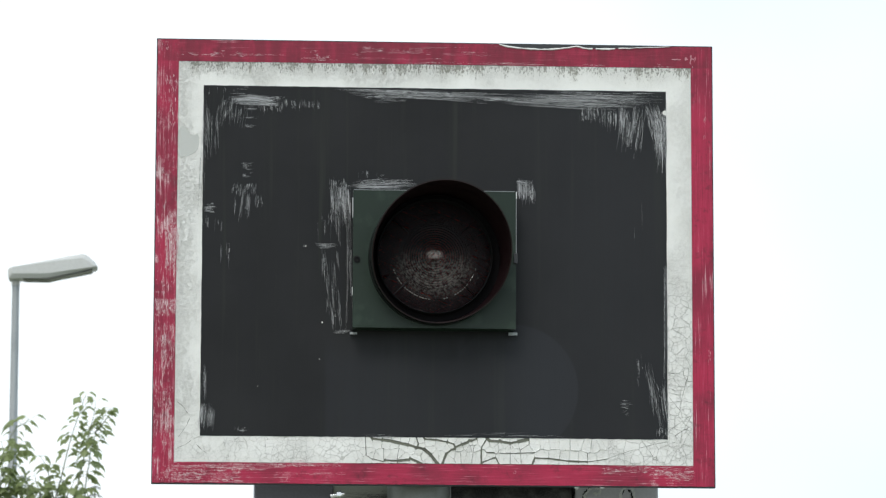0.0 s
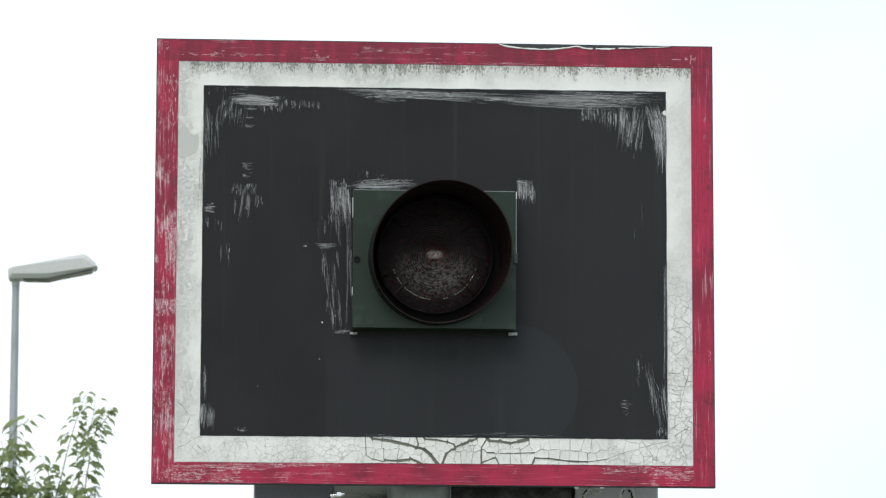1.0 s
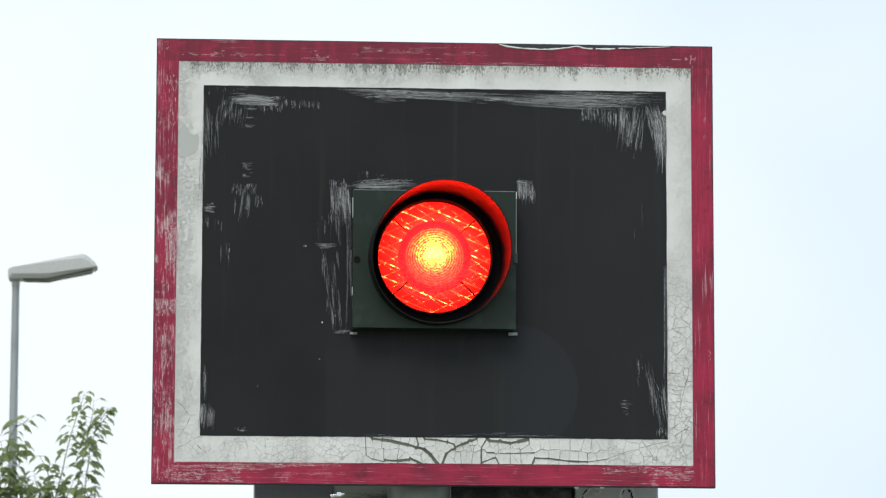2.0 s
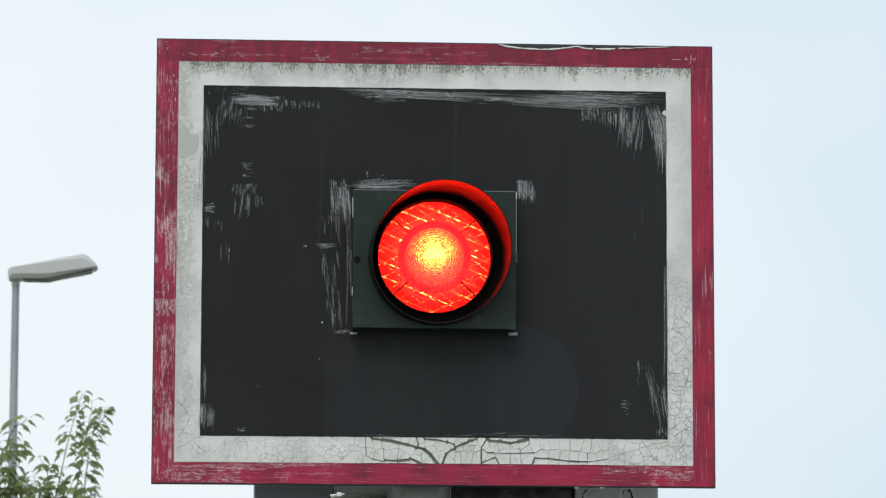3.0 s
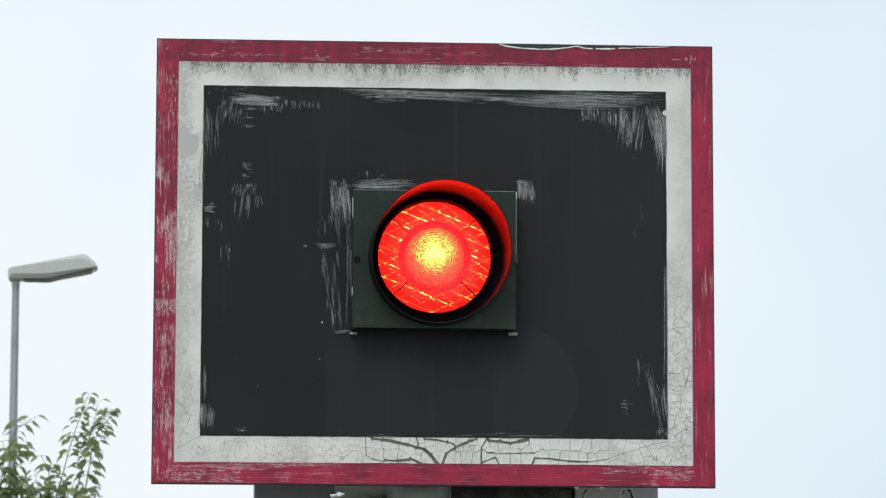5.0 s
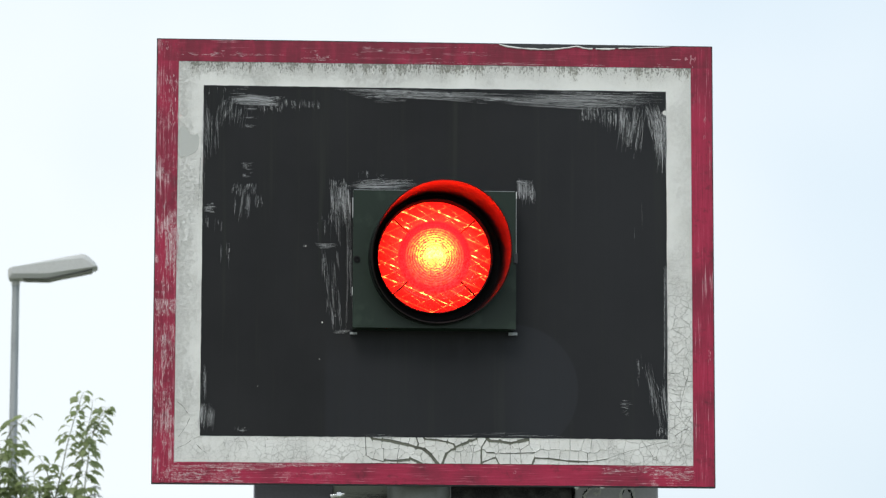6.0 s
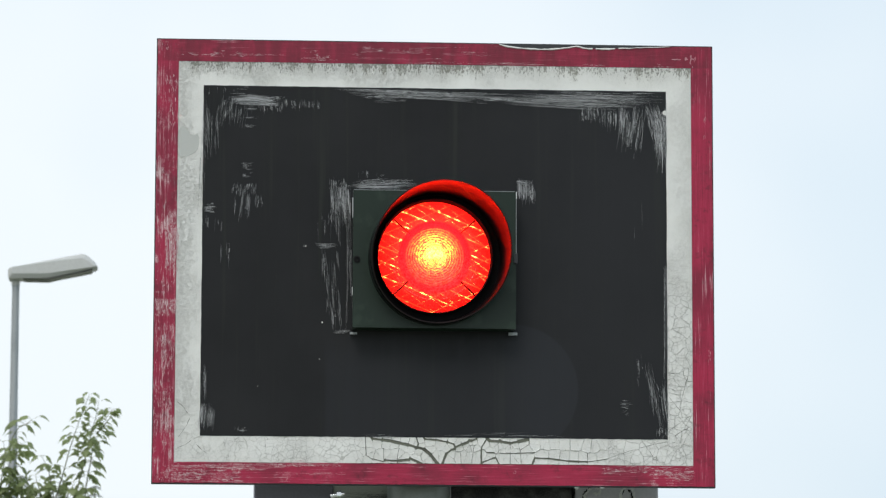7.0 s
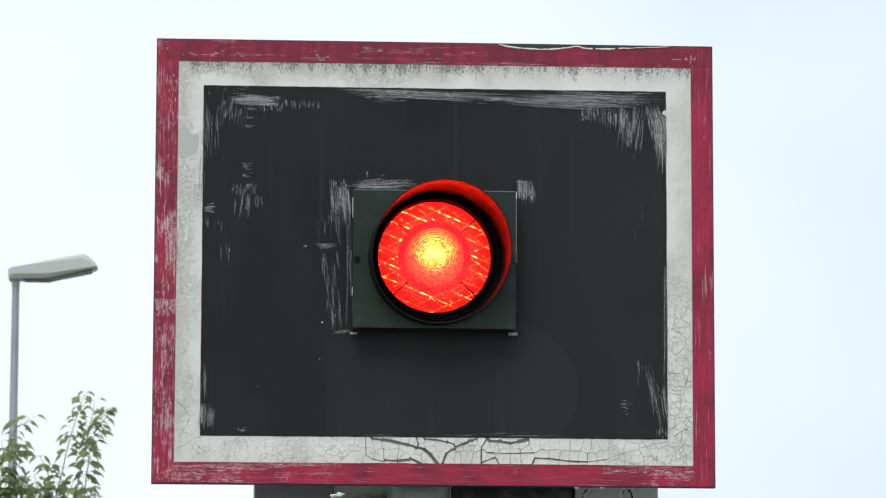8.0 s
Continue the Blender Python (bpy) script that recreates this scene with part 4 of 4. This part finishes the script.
    # added pale glass bits in short lengths, standing in for glints low on the lens
    bm = bmesh.new()
    for a in list(range(197, 262, 4)) + list(range(282, 346, 4)):
        if rng.random() < 0.72:
            turn = [radians(a + k * rng.uniform(0.8, 1.3)) for k in range(4)]
            tube(bm, [(0.0780 * math.cos(b), FRONT - 0.0012, 0.0780 * math.sin(b)) for b in turn], [0.0005, rng.uniform(0.0008, 0.0014), rng.uniform(0.0008, 0.0014), 0.0005], 6)
    tagged(part("lens_glint", bm, GLINT, lens, "added pale glass bits standing in for glints", True), kind="stuff")

    # the bulb glows in eight segments behind an added, unseen slotted baffle: its turn about the axis sets how much of
    # it shows
    bulb_y, teeth = -0.003, 8
    bm = bmesh.new()
    for i in range(teeth):
        a0 = 2 * math.pi * i / teeth
        a1 = a0 + 0.38 * 2 * math.pi / teeth
        arc = [a0 + (a1 - a0) * k / 4 for k in range(5)]
        pts = [(0.004 * math.cos(a), 0.004 * math.sin(a)) for a in reversed(arc)] + [(0.022 * math.cos(a), 0.022 * math.sin(a)) for a in arc]
        slab(bm, pts, 0.0, 0.001)
    bm.faces.ensure_lookup_table()
    front = [f.calc_center_median().y < 1e-5 for f in bm.faces]
    bulb = part("bulb", bm, BULB, lamp, "glowing lamp element")
    bulb.data.materials.append(RUBBER)
    bulb.data.polygons.foreach_set("material_index", [0 if f else 1 for f in front])
    bulb.location = (CX, bulb_y, CZ + 0.008)
    bm = bmesh.new()
    for i in range(teeth):
        a0 = 2 * math.pi * (i + 0.41) / teeth
        a1 = 2 * math.pi * (i + 1.0 - 0.01) / teeth
        arc = [a0 + (a1 - a0) * k / 4 for k in range(5)]
        pts = [(0.002 * math.cos(a), 0.002 * math.sin(a)) for a in reversed(arc)] + [(0.027 * math.cos(a), 0.027 * math.sin(a)) for a in arc]
        slab(bm, pts, -0.0011, -0.00012)
    lathe(bm, [(0.0268, -0.0011), (0.0268, 0.020)], 48, cap=True)
    baffle = part("baffle", bm, RUBBER, lamp, "added black slotted baffle that dims the bulb")
    baffle.location = bulb.location

    # screw, latch and bare corners; the strip along the top draws an edge highlight
    bm = bmesh.new()
    lathe(bm, [(0.0065, FRONT - 0.0002), (0.0062, FRONT - 0.003), (0.0035, FRONT - 0.0035), (0.0030, FRONT - 0.0015), (0.0005, FRONT - 0.0015)], 20, (-0.1461, -0.0030))
    part("screw", bm, RUBBER, housing, "dark screw head", True)
    part("latch", box(bmesh.new(), x1 - 0.004, x1 + 0.003, FRONT - 0.004, FRONT + 0.010, -0.0081, 0.0107, 0.001), STEEL, housing, "small dark latch")
    for name, a in (("pale_edge", (x0 + 0.001, x1 - 0.001, FRONT + 0.0002, -0.046, z1 + 0.0001, z1 + 0.0008)),
                    ("pale_edge", (x1 + 0.0002, x1 + 0.0016, -0.052, -0.040, 0.1120, 0.1246)),
                    ("pale_edge", (x1 + 0.0002, x1 + 0.0010, -0.051, -0.040, 0.0097, 0.1099)),
                    ("pale_edge", (x0 - 0.0010, x0 - 0.0002, -0.051, -0.040, 0.0749, 0.1104)),
                    ("pale_edge", (x0 - 0.0010, x0 - 0.0002, -0.051, -0.040, -0.0685, -0.0540)),
                    ("corner_tab", (x0 - 0.003, x0 + 0.010, -0.010, -0.0022, -0.1358, -0.1321)),
                    ("corner_tab", (x1 - 0.010, x1 + 0.006, -0.010, -0.0022, -0.1349, -0.1297))):
        part(name, box(bmesh.new(), *a), ZINC if a[5] - a[4] < 0.04 and name == "pale_edge" and a[1] - a[0] < 0.1 else GALV, housing, "bare metal, and a pale strip for the top highlight")
    return bulb


BULB_OB = build_lamp()

# ---- post and equipment behind the board ----


def build_post():
    post = thing("signal_post", -0.0242, 0.10, 0.0, "grey-green round steel signal post", "post")
    bm = bmesh.new()
    tube(bm, [(0, 0, -0.3), (0, 0, 2.46)], [0.057, 0.057], 40)
    part("tube", bm, POSTGREY, post, "", True)
    part("cap", tube(bmesh.new(), [(0, 0, 2.461), (0, 0, 2.468), (0, 0, 2.474)], [0.060, 0.060, 0.045], 32), RUBBER, post)
    part("base_plate", box(bmesh.new(), -0.14, 0.14, -0.14, 0.14, 0.0, 0.02, 0.003), STEEL, post)
    for z in (2.30, 2.43):
        part("clamp", box(bmesh.new(), -0.085, 0.085, -0.083, -0.0575, z - 0.02, z + 0.02, 0.002), ZINC, post, "zinc clamp that holds the board")


def build_cabinet():
    cab = thing("equipment_cabinet", 0, 0.160, 2.0, "dark weathered equipment cabinet behind the signal post", "cabinet")
    xs = [-0.3254, -0.1775, 0.0403, 0.2707, 0.4286]
    part("door", box(bmesh.new(), xs[0], xs[1] - 0.001, 0.0, 0.10, 0.0, 0.40, 0.003), CABGREY, cab, "mid grey sheet metal door")
    part("sheet", box(bmesh.new(), xs[1] - 0.0008, xs[2] - 0.002, 0.004, 0.10, 0.0, 0.40, 0.002), CABWORN, cab, "weathered zinc sheet")
    rng = random.Random(3)
    bm = bmesh.new()
    brushed(bm, rng, xs[1] + 0.004, 0.2110, xs[2] - 0.020, 0.1860, 70, "h", 0.0011, -0.02, 0.0, (0.05, 0.4), 0.0030)
    tagged(part("scratches", bm, SCUFF, cab, "pale scratches on the zinc sheet"), kind="stuff")
    part("panel", box(bmesh.new(), xs[2], xs[3] - 0.002, 0.008, 0.10, 0.0, 0.40, 0.003), CABBLACK, cab, "glossy black panel")
    door = part("door", box(bmesh.new(), xs[3] + 0.001, xs[4], 0.0, 0.10, 0.0, 0.40, 0.003), DOORGREY, cab, "mid grey door with peeling paint")
    part("edge_strip", box(bmesh.new(), xs[2] - 0.0018, xs[2] - 0.0002, -0.004, 0.05, 0.0, 0.40), ZINC, cab, "bright edge strip")
    bm = bmesh.new()
    for line in (
            ((0.2887, 0.1991), (0.2919, 0.2075), (0.2972, 0.2150), (0.3035, 0.2182)),
            ((0.3067, 0.2108), (0.3130, 0.2056), (0.3205, 0.2109), (0.3184, 0.2183), (0.3099, 0.2193)),
            ((0.3565, 0.1996), (0.3576, 0.2101), (0.3618, 0.2186), (0.3682, 0.2208)),
            ((0.3756, 0.2208), (0.3820, 0.2146), (0.3841, 0.2061), (0.3819, 0.1977)),
            ((0.2728, 0.2222), (0.2749, 0.2158))):
        for a, b in zip(line, line[1:]):
            for _ in range(2):
                stroke(bm, a, b, rng.uniform(0.0045, 0.0075), -0.0010 - rng.uniform(0, 0.0008), rng, 0.0004)
    tagged(part("peeling_paint", bm, CHIP, door, "curled pale paint rims"), kind="stuff")
    bm = bmesh.new()
    for line in (
            ((0.2855, 0.1969), (0.2887, 0.2096), (0.2951, 0.2181), (0.3025, 0.2213)),
            ((0.3596, 0.1975), (0.3607, 0.2102), (0.3650, 0.2176)),
            ((0.3724, 0.2187), (0.3777, 0.2114), (0.3787, 0.1997)),
            ((0.2707, 0.2232), (0.2712, 0.1926))):
        for a, b in zip(line, line[1:]):
            for _ in range(2):
                stroke(bm, a, b, rng.uniform(0.0030, 0.0055), -0.0006 - rng.uniform(0, 0.0003), rng)
    tagged(part("bare_rim", bm, RUBBER, door, "black rims where paint has lifted"), kind="stuff")
    # a bright bolt that stands out from the sheet on a stud
    bolt = part("bolt", tube(bmesh.new(), [(-0.1887, -0.140, 0.1900), (-0.1640, -0.140, 0.1954)], [0.0042, 0.0034], 12), CHROME, cab, "bright bolt", True)
    part("nut", tube(bmesh.new(), [(-0.1773, -0.140, 0.1932), (-0.1691, -0.140, 0.1943)], [0.0064, 0.0064], 6), CHROME, bolt)
    part("stud", tube(bmesh.new(), [(-0.1715, 0.006, 0.1975), (-0.1732, -0.140, 0.1933)], [0.0025, 0.0025], 8), STEEL, bolt)
    # brackets to the post
    for z in (0.08, 0.30):
        part("bracket", box(bmesh.new(), -0.0418, 0.0003, -0.014, 0.003, z, z + 0.04, 0.002), STEEL, cab)


build_post()
build_cabinet()

# ---- street lamp ----


def build_street_lamp():
    Y = 24.0
    base_x = -1.8868
    lamp = thing("street_lamp", base_x, Y, 0, "grey street lamp with flat head on a slim pole", "street lamp")
    top = 5.8056
    bm = tube(bmesh.new(), [(0, 0, -0.3), (0, 0, 1.0), (0, 0, 1.02), (0.002, 0, top + 0.04)], [0.062, 0.060, 0.046, 0.029], 24)
    part("pole", bm, GALV, lamp, "galvanised tapering pole", True)

    def shape(pts, half, inset, name, material, label):
        bm = bmesh.new()
        cx = sum(p[0] for p in pts) / len(pts)
        cz = sum(p[1] for p in pts) / len(pts)
        layers = []
        for y, k in ((-half, 1 - inset), (-half * 0.8, 1.0), (half * 0.8, 1.0), (half, 1 - inset)):
            layers.append([bm.verts.new((cx + (x - cx) * (1 - (1 - k) * 0.25), y, cz + (z - cz) * k)) for x, z in pts])
        for a, b in zip(layers, layers[1:]):
            for i in range(len(pts)):
                j = (i + 1) % len(pts)
                bm.faces.new((a[i], a[j], b[j], b[i]))
        bm.faces.new(layers[0][::-1]), bm.faces.new(layers[-1])
        bmesh.ops.recalc_face_normals(bm, faces=bm.faces[:])
        return part(name, bm, material, lamp, label)

    def at(*pairs):
        return [(x - base_x, z) for x, z in pairs]

    shape(at((-1.9443, 5.8325), (-1.9351, 5.8189), (-1.6337, 5.8269), (-1.2564, 5.9088), (-1.2341, 5.9227), (-1.2526, 5.9545), (-1.3029, 5.9997), (-1.3303, 6.0177), (-1.3665, 6.0218), (-1.6541, 5.9636), (-1.9322, 5.9056), (-1.9454, 5.8872)), 0.13, 0.35, "head", LAMPGREY, "pale grey lamp casing")
    shape(at((-1.8317, 5.8201), (-1.6336, 5.8223), (-1.2699, 5.9041), (-1.2743, 5.8972), (-1.6245, 5.8110), (-1.8135, 5.8134)), 0.10, 0.2, "diffuser", GLASSDARK, "dusty dark glass underneath")
    part("collar", tube(bmesh.new(), [(0, 0, top - 0.03), (0, 0, top + 0.03)], [0.034, 0.034], 16), LAMPGREY, lamp)


build_street_lamp()

# ---- tree: a young maple by the road, its leafy shoots stirring in the wind ----
TREE_Y = 13.0


def leaf_mesh():
    """A lobed leaf that arches out from its stalk at the origin towards +x and droops, folded along its midrib."""
    bm = bmesh.new()
    side = [(0.0, 0.0), (0.08, 0.16), (0.18, 0.24), (0.26, 0.54), (0.40, 0.38), (0.56, 0.46), (0.66, 0.28), (0.82, 0.17), (1.0, 0.0)]

    def spot(x, y):
        return (x * (1 - 0.12 * x), y * 0.95, 0.42 * x - 1.15 * x * x - 0.45 * abs(y))

    mid = [bm.verts.new(spot(x, 0)) for x, _ in side]
    for sgn in (1, -1):
        rim = [bm.verts.new(spot(x, sgn * y)) for x, y in side[1:-1]]
        for i in range(len(rim) - 1):
            bm.faces.new((mid[i + 1], rim[i], rim[i + 1], mid[i + 2]))
        bm.faces.new((mid[0], rim[0], mid[1]))
        bm.faces.new((mid[-2], rim[-1], mid[-1]))
    bmesh.ops.recalc_face_normals(bm, faces=bm.faces[:])
    tube(bm, [(-0.42, 0, -0.20), (-0.2, 0, -0.07), (0.03, 0, 0.005)], [0.022, 0.018, 0.014], 4)
    me = bpy.data.meshes.new("leaf")
    bm.to_mesh(me)
    bm.free()
    me.materials.append(LEAF)
    me.polygons.foreach_set("use_smooth", [True] * len(me.polygons))
    return me


LEAF_MESH = leaf_mesh()


def leafy(parent, pts, rng, size, bare=0):
    """Opposite pairs of drooping leaves at a shoot's joints, smaller towards its tip, with now and then a small pair between."""
    last = len(pts) - 1
    joints = []
    for i, p in enumerate(pts):
        if i < bare:
            continue
        joints.append((p, 1.0, rng.uniform(-0.6, 0.6)))
        if i < last:
            if rng.random() < 0.70:
                joints.append((p + (pts[i + 1] - p) * rng.uniform(0.3, 0.7), 0.8, rng.uniform(-0.9, 0.9)))
            if rng.random() < 0.45:
                joints.append((p + Vector((rng.uniform(-0.2, 0.2), rng.uniform(-0.4, 0.4), 0.1)) * size, 0.9, rng.uniform(0.9, 2.2)))
    for i, (p, share, swing) in enumerate(joints):
        youth = 1.0 - 0.35 * (i / len(joints)) ** 2
        for flip in (0, math.pi):
            if rng.random() < 0.08:
                continue
            az = flip + swing + rng.uniform(-0.3, 0.3)
            k = size * share * youth * rng.uniform(0.85, 1.35)
            leaf = new("leaf", LEAF_MESH)
            leaf.parent = parent
            out = Vector((math.cos(az), math.sin(az), 0.45)) * k * rng.uniform(0.30, 0.62)
            leaf.matrix_basis = Matrix.LocRotScale(p + out, Euler((rng.uniform(-0.5, 0.5), rng.uniform(-0.25, 0.35), az)), (k, k * rng.uniform(0.85, 1.2), k))


def build_tree():
    rng = random.Random(21)
    bx = -1.25
    tree = thing("tree", bx, TREE_Y, 0, "young green maple with upright leafy shoots", "tree")
    bm = tube(bmesh.new(), [(0, 0, -0.2), (0.02, 0, 0.8), (-0.02, 0.03, 1.8), (0.0, 0.0, 2.75)], [0.055, 0.045, 0.034, 0.022], 12)
    part("trunk", bm, BARK, tree, "slim grey-green trunk", True)
    made = []
    def limb(root, *shoots):
        ox, oz = root[0] - bx, root[1]
        bm = bmesh.new()
        lines = []
        for size, bare, line in shoots:
            depth = rng.uniform(-0.22, 0.22)
            pts = [Vector((x - bx - ox, depth * i / len(line), z - oz)) for i, (x, z) in enumerate(line)]
            tube(bm, pts, [0.0042 * (1 - 0.75 * i / (len(pts) - 1)) for i in range(len(pts))], 6)
            lines.append((pts, size, bare))
        # limb from the trunk's head
        tube(bm, [(-ox * 0.9, 0, 2.6 - oz), (-ox * 0.4, 0, 2.85 - oz), (0, 0, 0.0)], [0.016, 0.013, 0.009], 8)
        branch = part("branch", bm, BARK, tree, "", True)
        branch.location = (ox, 0, oz)
        for pts, size, bare in lines:
            leafy(branch, pts, rng, size, bare)
        made.append((branch, (ox, 0, oz)))

    limb((-1.144, 3.167),
         (0.055, 0, ((-1.153, 3.201), (-1.136, 3.254), (-1.123, 3.306), (-1.109, 3.361), (-1.096, 3.420), (-1.085, 3.466), (-1.071, 3.513), (-1.057, 3.560), (-1.041, 3.610), (-1.021, 3.660), (-1.008, 3.704), (-0.996, 3.733))))
    limb((-1.005, 3.168),
         (0.058, 0, ((-1.000, 3.202), (-1.000, 3.249), (-0.995, 3.295), (-0.990, 3.342), (-0.982, 3.386), (-0.980, 3.424), (-0.975, 3.462), (-0.964, 3.502), (-0.953, 3.546), (-0.939, 3.587), (-0.919, 3.628), (-0.897, 3.664), (-0.883, 3.684))),
         (0.055, 0, ((-1.057, 3.196), (-1.041, 3.254), (-1.028, 3.316), (-1.014, 3.377), (-1.003, 3.435), (-0.995, 3.482), (-0.982, 3.529), (-0.974, 3.572), (-0.963, 3.616), (-0.955, 3.660), (-0.950, 3.704))),
         (0.05, 0, ((-0.953, 3.546), (-0.924, 3.573), (-0.899, 3.602), (-0.870, 3.632))))
    limb((-1.172, 3.166),
         (0.06, 0, ((-1.156, 3.201), (-1.171, 3.253), (-1.181, 3.306), (-1.190, 3.358), (-1.223, 3.401))),
         (0.055, 0, ((-1.225, 3.195), (-1.237, 3.253), (-1.256, 3.302), (-1.265, 3.351))),
         (0.055, 0, ((-1.098, 3.196), (-1.081, 3.242), (-1.056, 3.283))))
    limb((-1.368, 3.153),
         (0.064, 2, ((-1.407, 3.400), (-1.386, 3.516), (-1.353, 3.569), (-1.318, 3.584), (-1.284, 3.613))),
         (0.062, 0, ((-1.409, 3.199), (-1.388, 3.275), (-1.372, 3.351), (-1.364, 3.420), (-1.357, 3.473), (-1.367, 3.537))))
    limb((-1.420, 3.153),
         (0.062, 0, ((-1.450, 3.199), (-1.434, 3.269), (-1.424, 3.344), (-1.413, 3.414), (-1.426, 3.487))),
         (0.06, 0, ((-1.334, 3.188), (-1.324, 3.246), (-1.348, 3.298), (-1.377, 3.321))),
         (0.06, 0, ((-1.444, 3.187), (-1.416, 3.246), (-1.393, 3.263))),
         (0.058, 0, ((-1.282, 3.183), (-1.295, 3.235), (-1.284, 3.276))))
    limb((-1.397, 3.147),
         (0.066, 0, ((-1.392, 3.194), (-1.376, 3.246), (-1.359, 3.298))),
         (0.066, 0, ((-1.379, 3.400), (-1.362, 3.438), (-1.348, 3.473), (-1.340, 3.502))),
         (0.066, 0, ((-1.439, 3.234), (-1.426, 3.292), (-1.406, 3.339), (-1.395, 3.379))),
         (0.062, 0, ((-1.357, 3.188), (-1.341, 3.235), (-1.313, 3.264))),
         (0.062, 0, ((-1.242, 3.183), (-1.225, 3.224), (-1.197, 3.247))))
    # low crown, under the shoots
    bm = bmesh.new()
    for _ in range(900):
        a, r, z = rng.uniform(0, 6.283), rng.uniform(0.05, 0.75) ** 0.7, rng.uniform(1.7, 2.95)
        c = Vector((r * math.cos(a) * 0.9, r * math.sin(a) * 0.9, z + rng.uniform(-0.1, 0.1)))
        k = rng.uniform(0.05, 0.085)
        d = Vector((rng.uniform(-1, 1), rng.uniform(-1, 1), rng.uniform(-0.9, 0.1))).normalized()
        s = d.cross(Vector((0, 0.3, 1))).normalized()
        v = [bm.verts.new(q) for q in (c, c + d * k * 0.45 + s * k * 0.4, c + d * k, c + d * k * 0.45 - s * k * 0.4)]
        bm.faces.new(v[:3]), bm.faces.new((v[0], v[2], v[3]))
    tagged(part("crown", bm, LEAF, tree, "dense low crown of leaves"), kind="stuff")
    return made


BRANCHES = build_tree()


# ---- far conifers ----


def build_conifer(x, y, height, seed):
    rng = random.Random(seed)
    tree = thing("conifer", x, y, 0, "distant dark green conifer with pointed top", "tree", "distant conifers")
    part("trunk", tube(bmesh.new(), [(0, 0, -0.3), (0, 0, height * 0.5), (0, 0, height)], [0.16, 0.09, 0.012], 8), BARK, tree)
    bm = bmesh.new()
    z = height
    while z > 0.8:
        reach = 0.10 + (height - z) * 0.26
        for _ in range(9):
            a = rng.uniform(0, 6.283)
            r = reach * rng.uniform(0.6, 1.1)
            d = Vector((math.cos(a), math.sin(a), 0))
            s = Vector((-d.y, d.x, 0))
            for k in range(4):
                f0, f1 = k / 4, (k + 1.3) / 4
                for sg in (-1, 1):
                    p = d * r * f0 + Vector((0, 0, z - 0.35 * r * f0))
                    q = d * r * f1 + s * sg * r * 0.22 * rng.uniform(0.6, 1.2) + Vector((0, 0, z - 0.40 * r * f1 - 0.05 * rng.random()))
                    m = d * r * (f0 + 0.12) + Vector((0, 0, z - 0.33 * r * f0))
                    bm.faces.new([bm.verts.new(v) for v in (p, q, m)])
        z -= 0.13
    tagged(part("foliage", bm, NEEDLE, tree, "drooping needle twigs"), kind="stuff")


build_conifer(-2.6226, 58.0, 7.0612, 1)
build_conifer(-2.0981, 58.0, 6.9712, 2)
build_conifer(-3.3148, 58.0, 7.1310, 5)


def motions():
    # how brightly the bulb shows, 0 to 1, time by time
    level = [(0.0, 0.0), (1.4, 0.0), (1.5, 0.0), (1.6, 0.012), (1.7, 0.32), (1.8, 0.75), (1.9, 0.95), (2.0, 1.0), (2.1, 1.0), (2.2, 0.82), (2.3, 0.20), (2.4, 0.055), (2.5, 0.06),
             (2.6, 0.40), (2.7, 0.82), (2.8, 1.0), (3.2, 1.0), (3.3, 0.78), (3.4, 0.14), (3.5, 0.040), (3.6, 0.20), (3.7, 0.70), (3.8, 0.95), (3.9, 1.0), (4.1, 1.0), (4.2, 0.97), (4.3, 0.78),
             (4.4, 0.17), (4.5, 0.050), (4.6, 0.028), (4.7, 0.36), (4.8, 0.82), (4.9, 1.0), (5.2, 1.0), (5.3, 0.92), (5.4, 0.52), (5.5, 0.12), (5.6, 0.032), (5.7, 0.10), (5.8, 0.48),
             (5.9, 0.88), (6.0, 1.0), (6.3, 1.0), (6.4, 0.78), (6.5, 0.20), (6.6, 0.045), (6.7, 0.025), (6.8, 0.32), (6.9, 0.78), (7.0, 0.97), (7.1, 1.0), (7.3, 1.0), (7.4, 0.95), (7.5, 0.52),
             (7.6, 0.085), (7.7, 0.030), (7.8, 0.085), (7.9, 0.40), (8.0, 0.85)]
    x, y, z = BULB_OB.location
    walk(BULB_OB, [(t, pose(x, y, z, 0, -(18.8 - 17.1 * b ** 1.12 if b else 22.5), 0)) for t, b in level])
    # the wind leans the shoots to and fro, in hundredths of the full swing
    sway = [(0.0, 0.0), (0.5, -0.05), (1.0, -0.1), (1.5, -0.1), (2.2, -0.45), (3.0, -0.72), (3.5, -0.05), (4.0, 1.0), (4.5, 0.95), (5.2, 0.15), (6.0, -0.65), (6.5, 0.27), (7.0, 0.62), (7.5, 0.36), (8.0, -0.3)]
    late = [(0.0, 0.0), (0.5, 0.0), (1.0, -0.05), (1.5, -0.05), (2.2, -0.35), (3.0, -0.6), (3.5, -0.3), (4.0, 0.75), (4.5, 1.0), (5.2, 0.1), (6.0, -1.0), (6.5, -0.25), (7.0, 0.75), (7.5, 0.75), (8.0, 0.05)]
    for (branch, (bx, by, bz)), swing, sways in zip(BRANCHES, (2.7, 2.7, 2.4, 2.3, 2.3, 2.3), (sway, sway, sway, late, late, late)):
        walk(branch, [(t, pose(bx, by, bz, 0, swing * s, 0)) for t, s in sways])


motions()
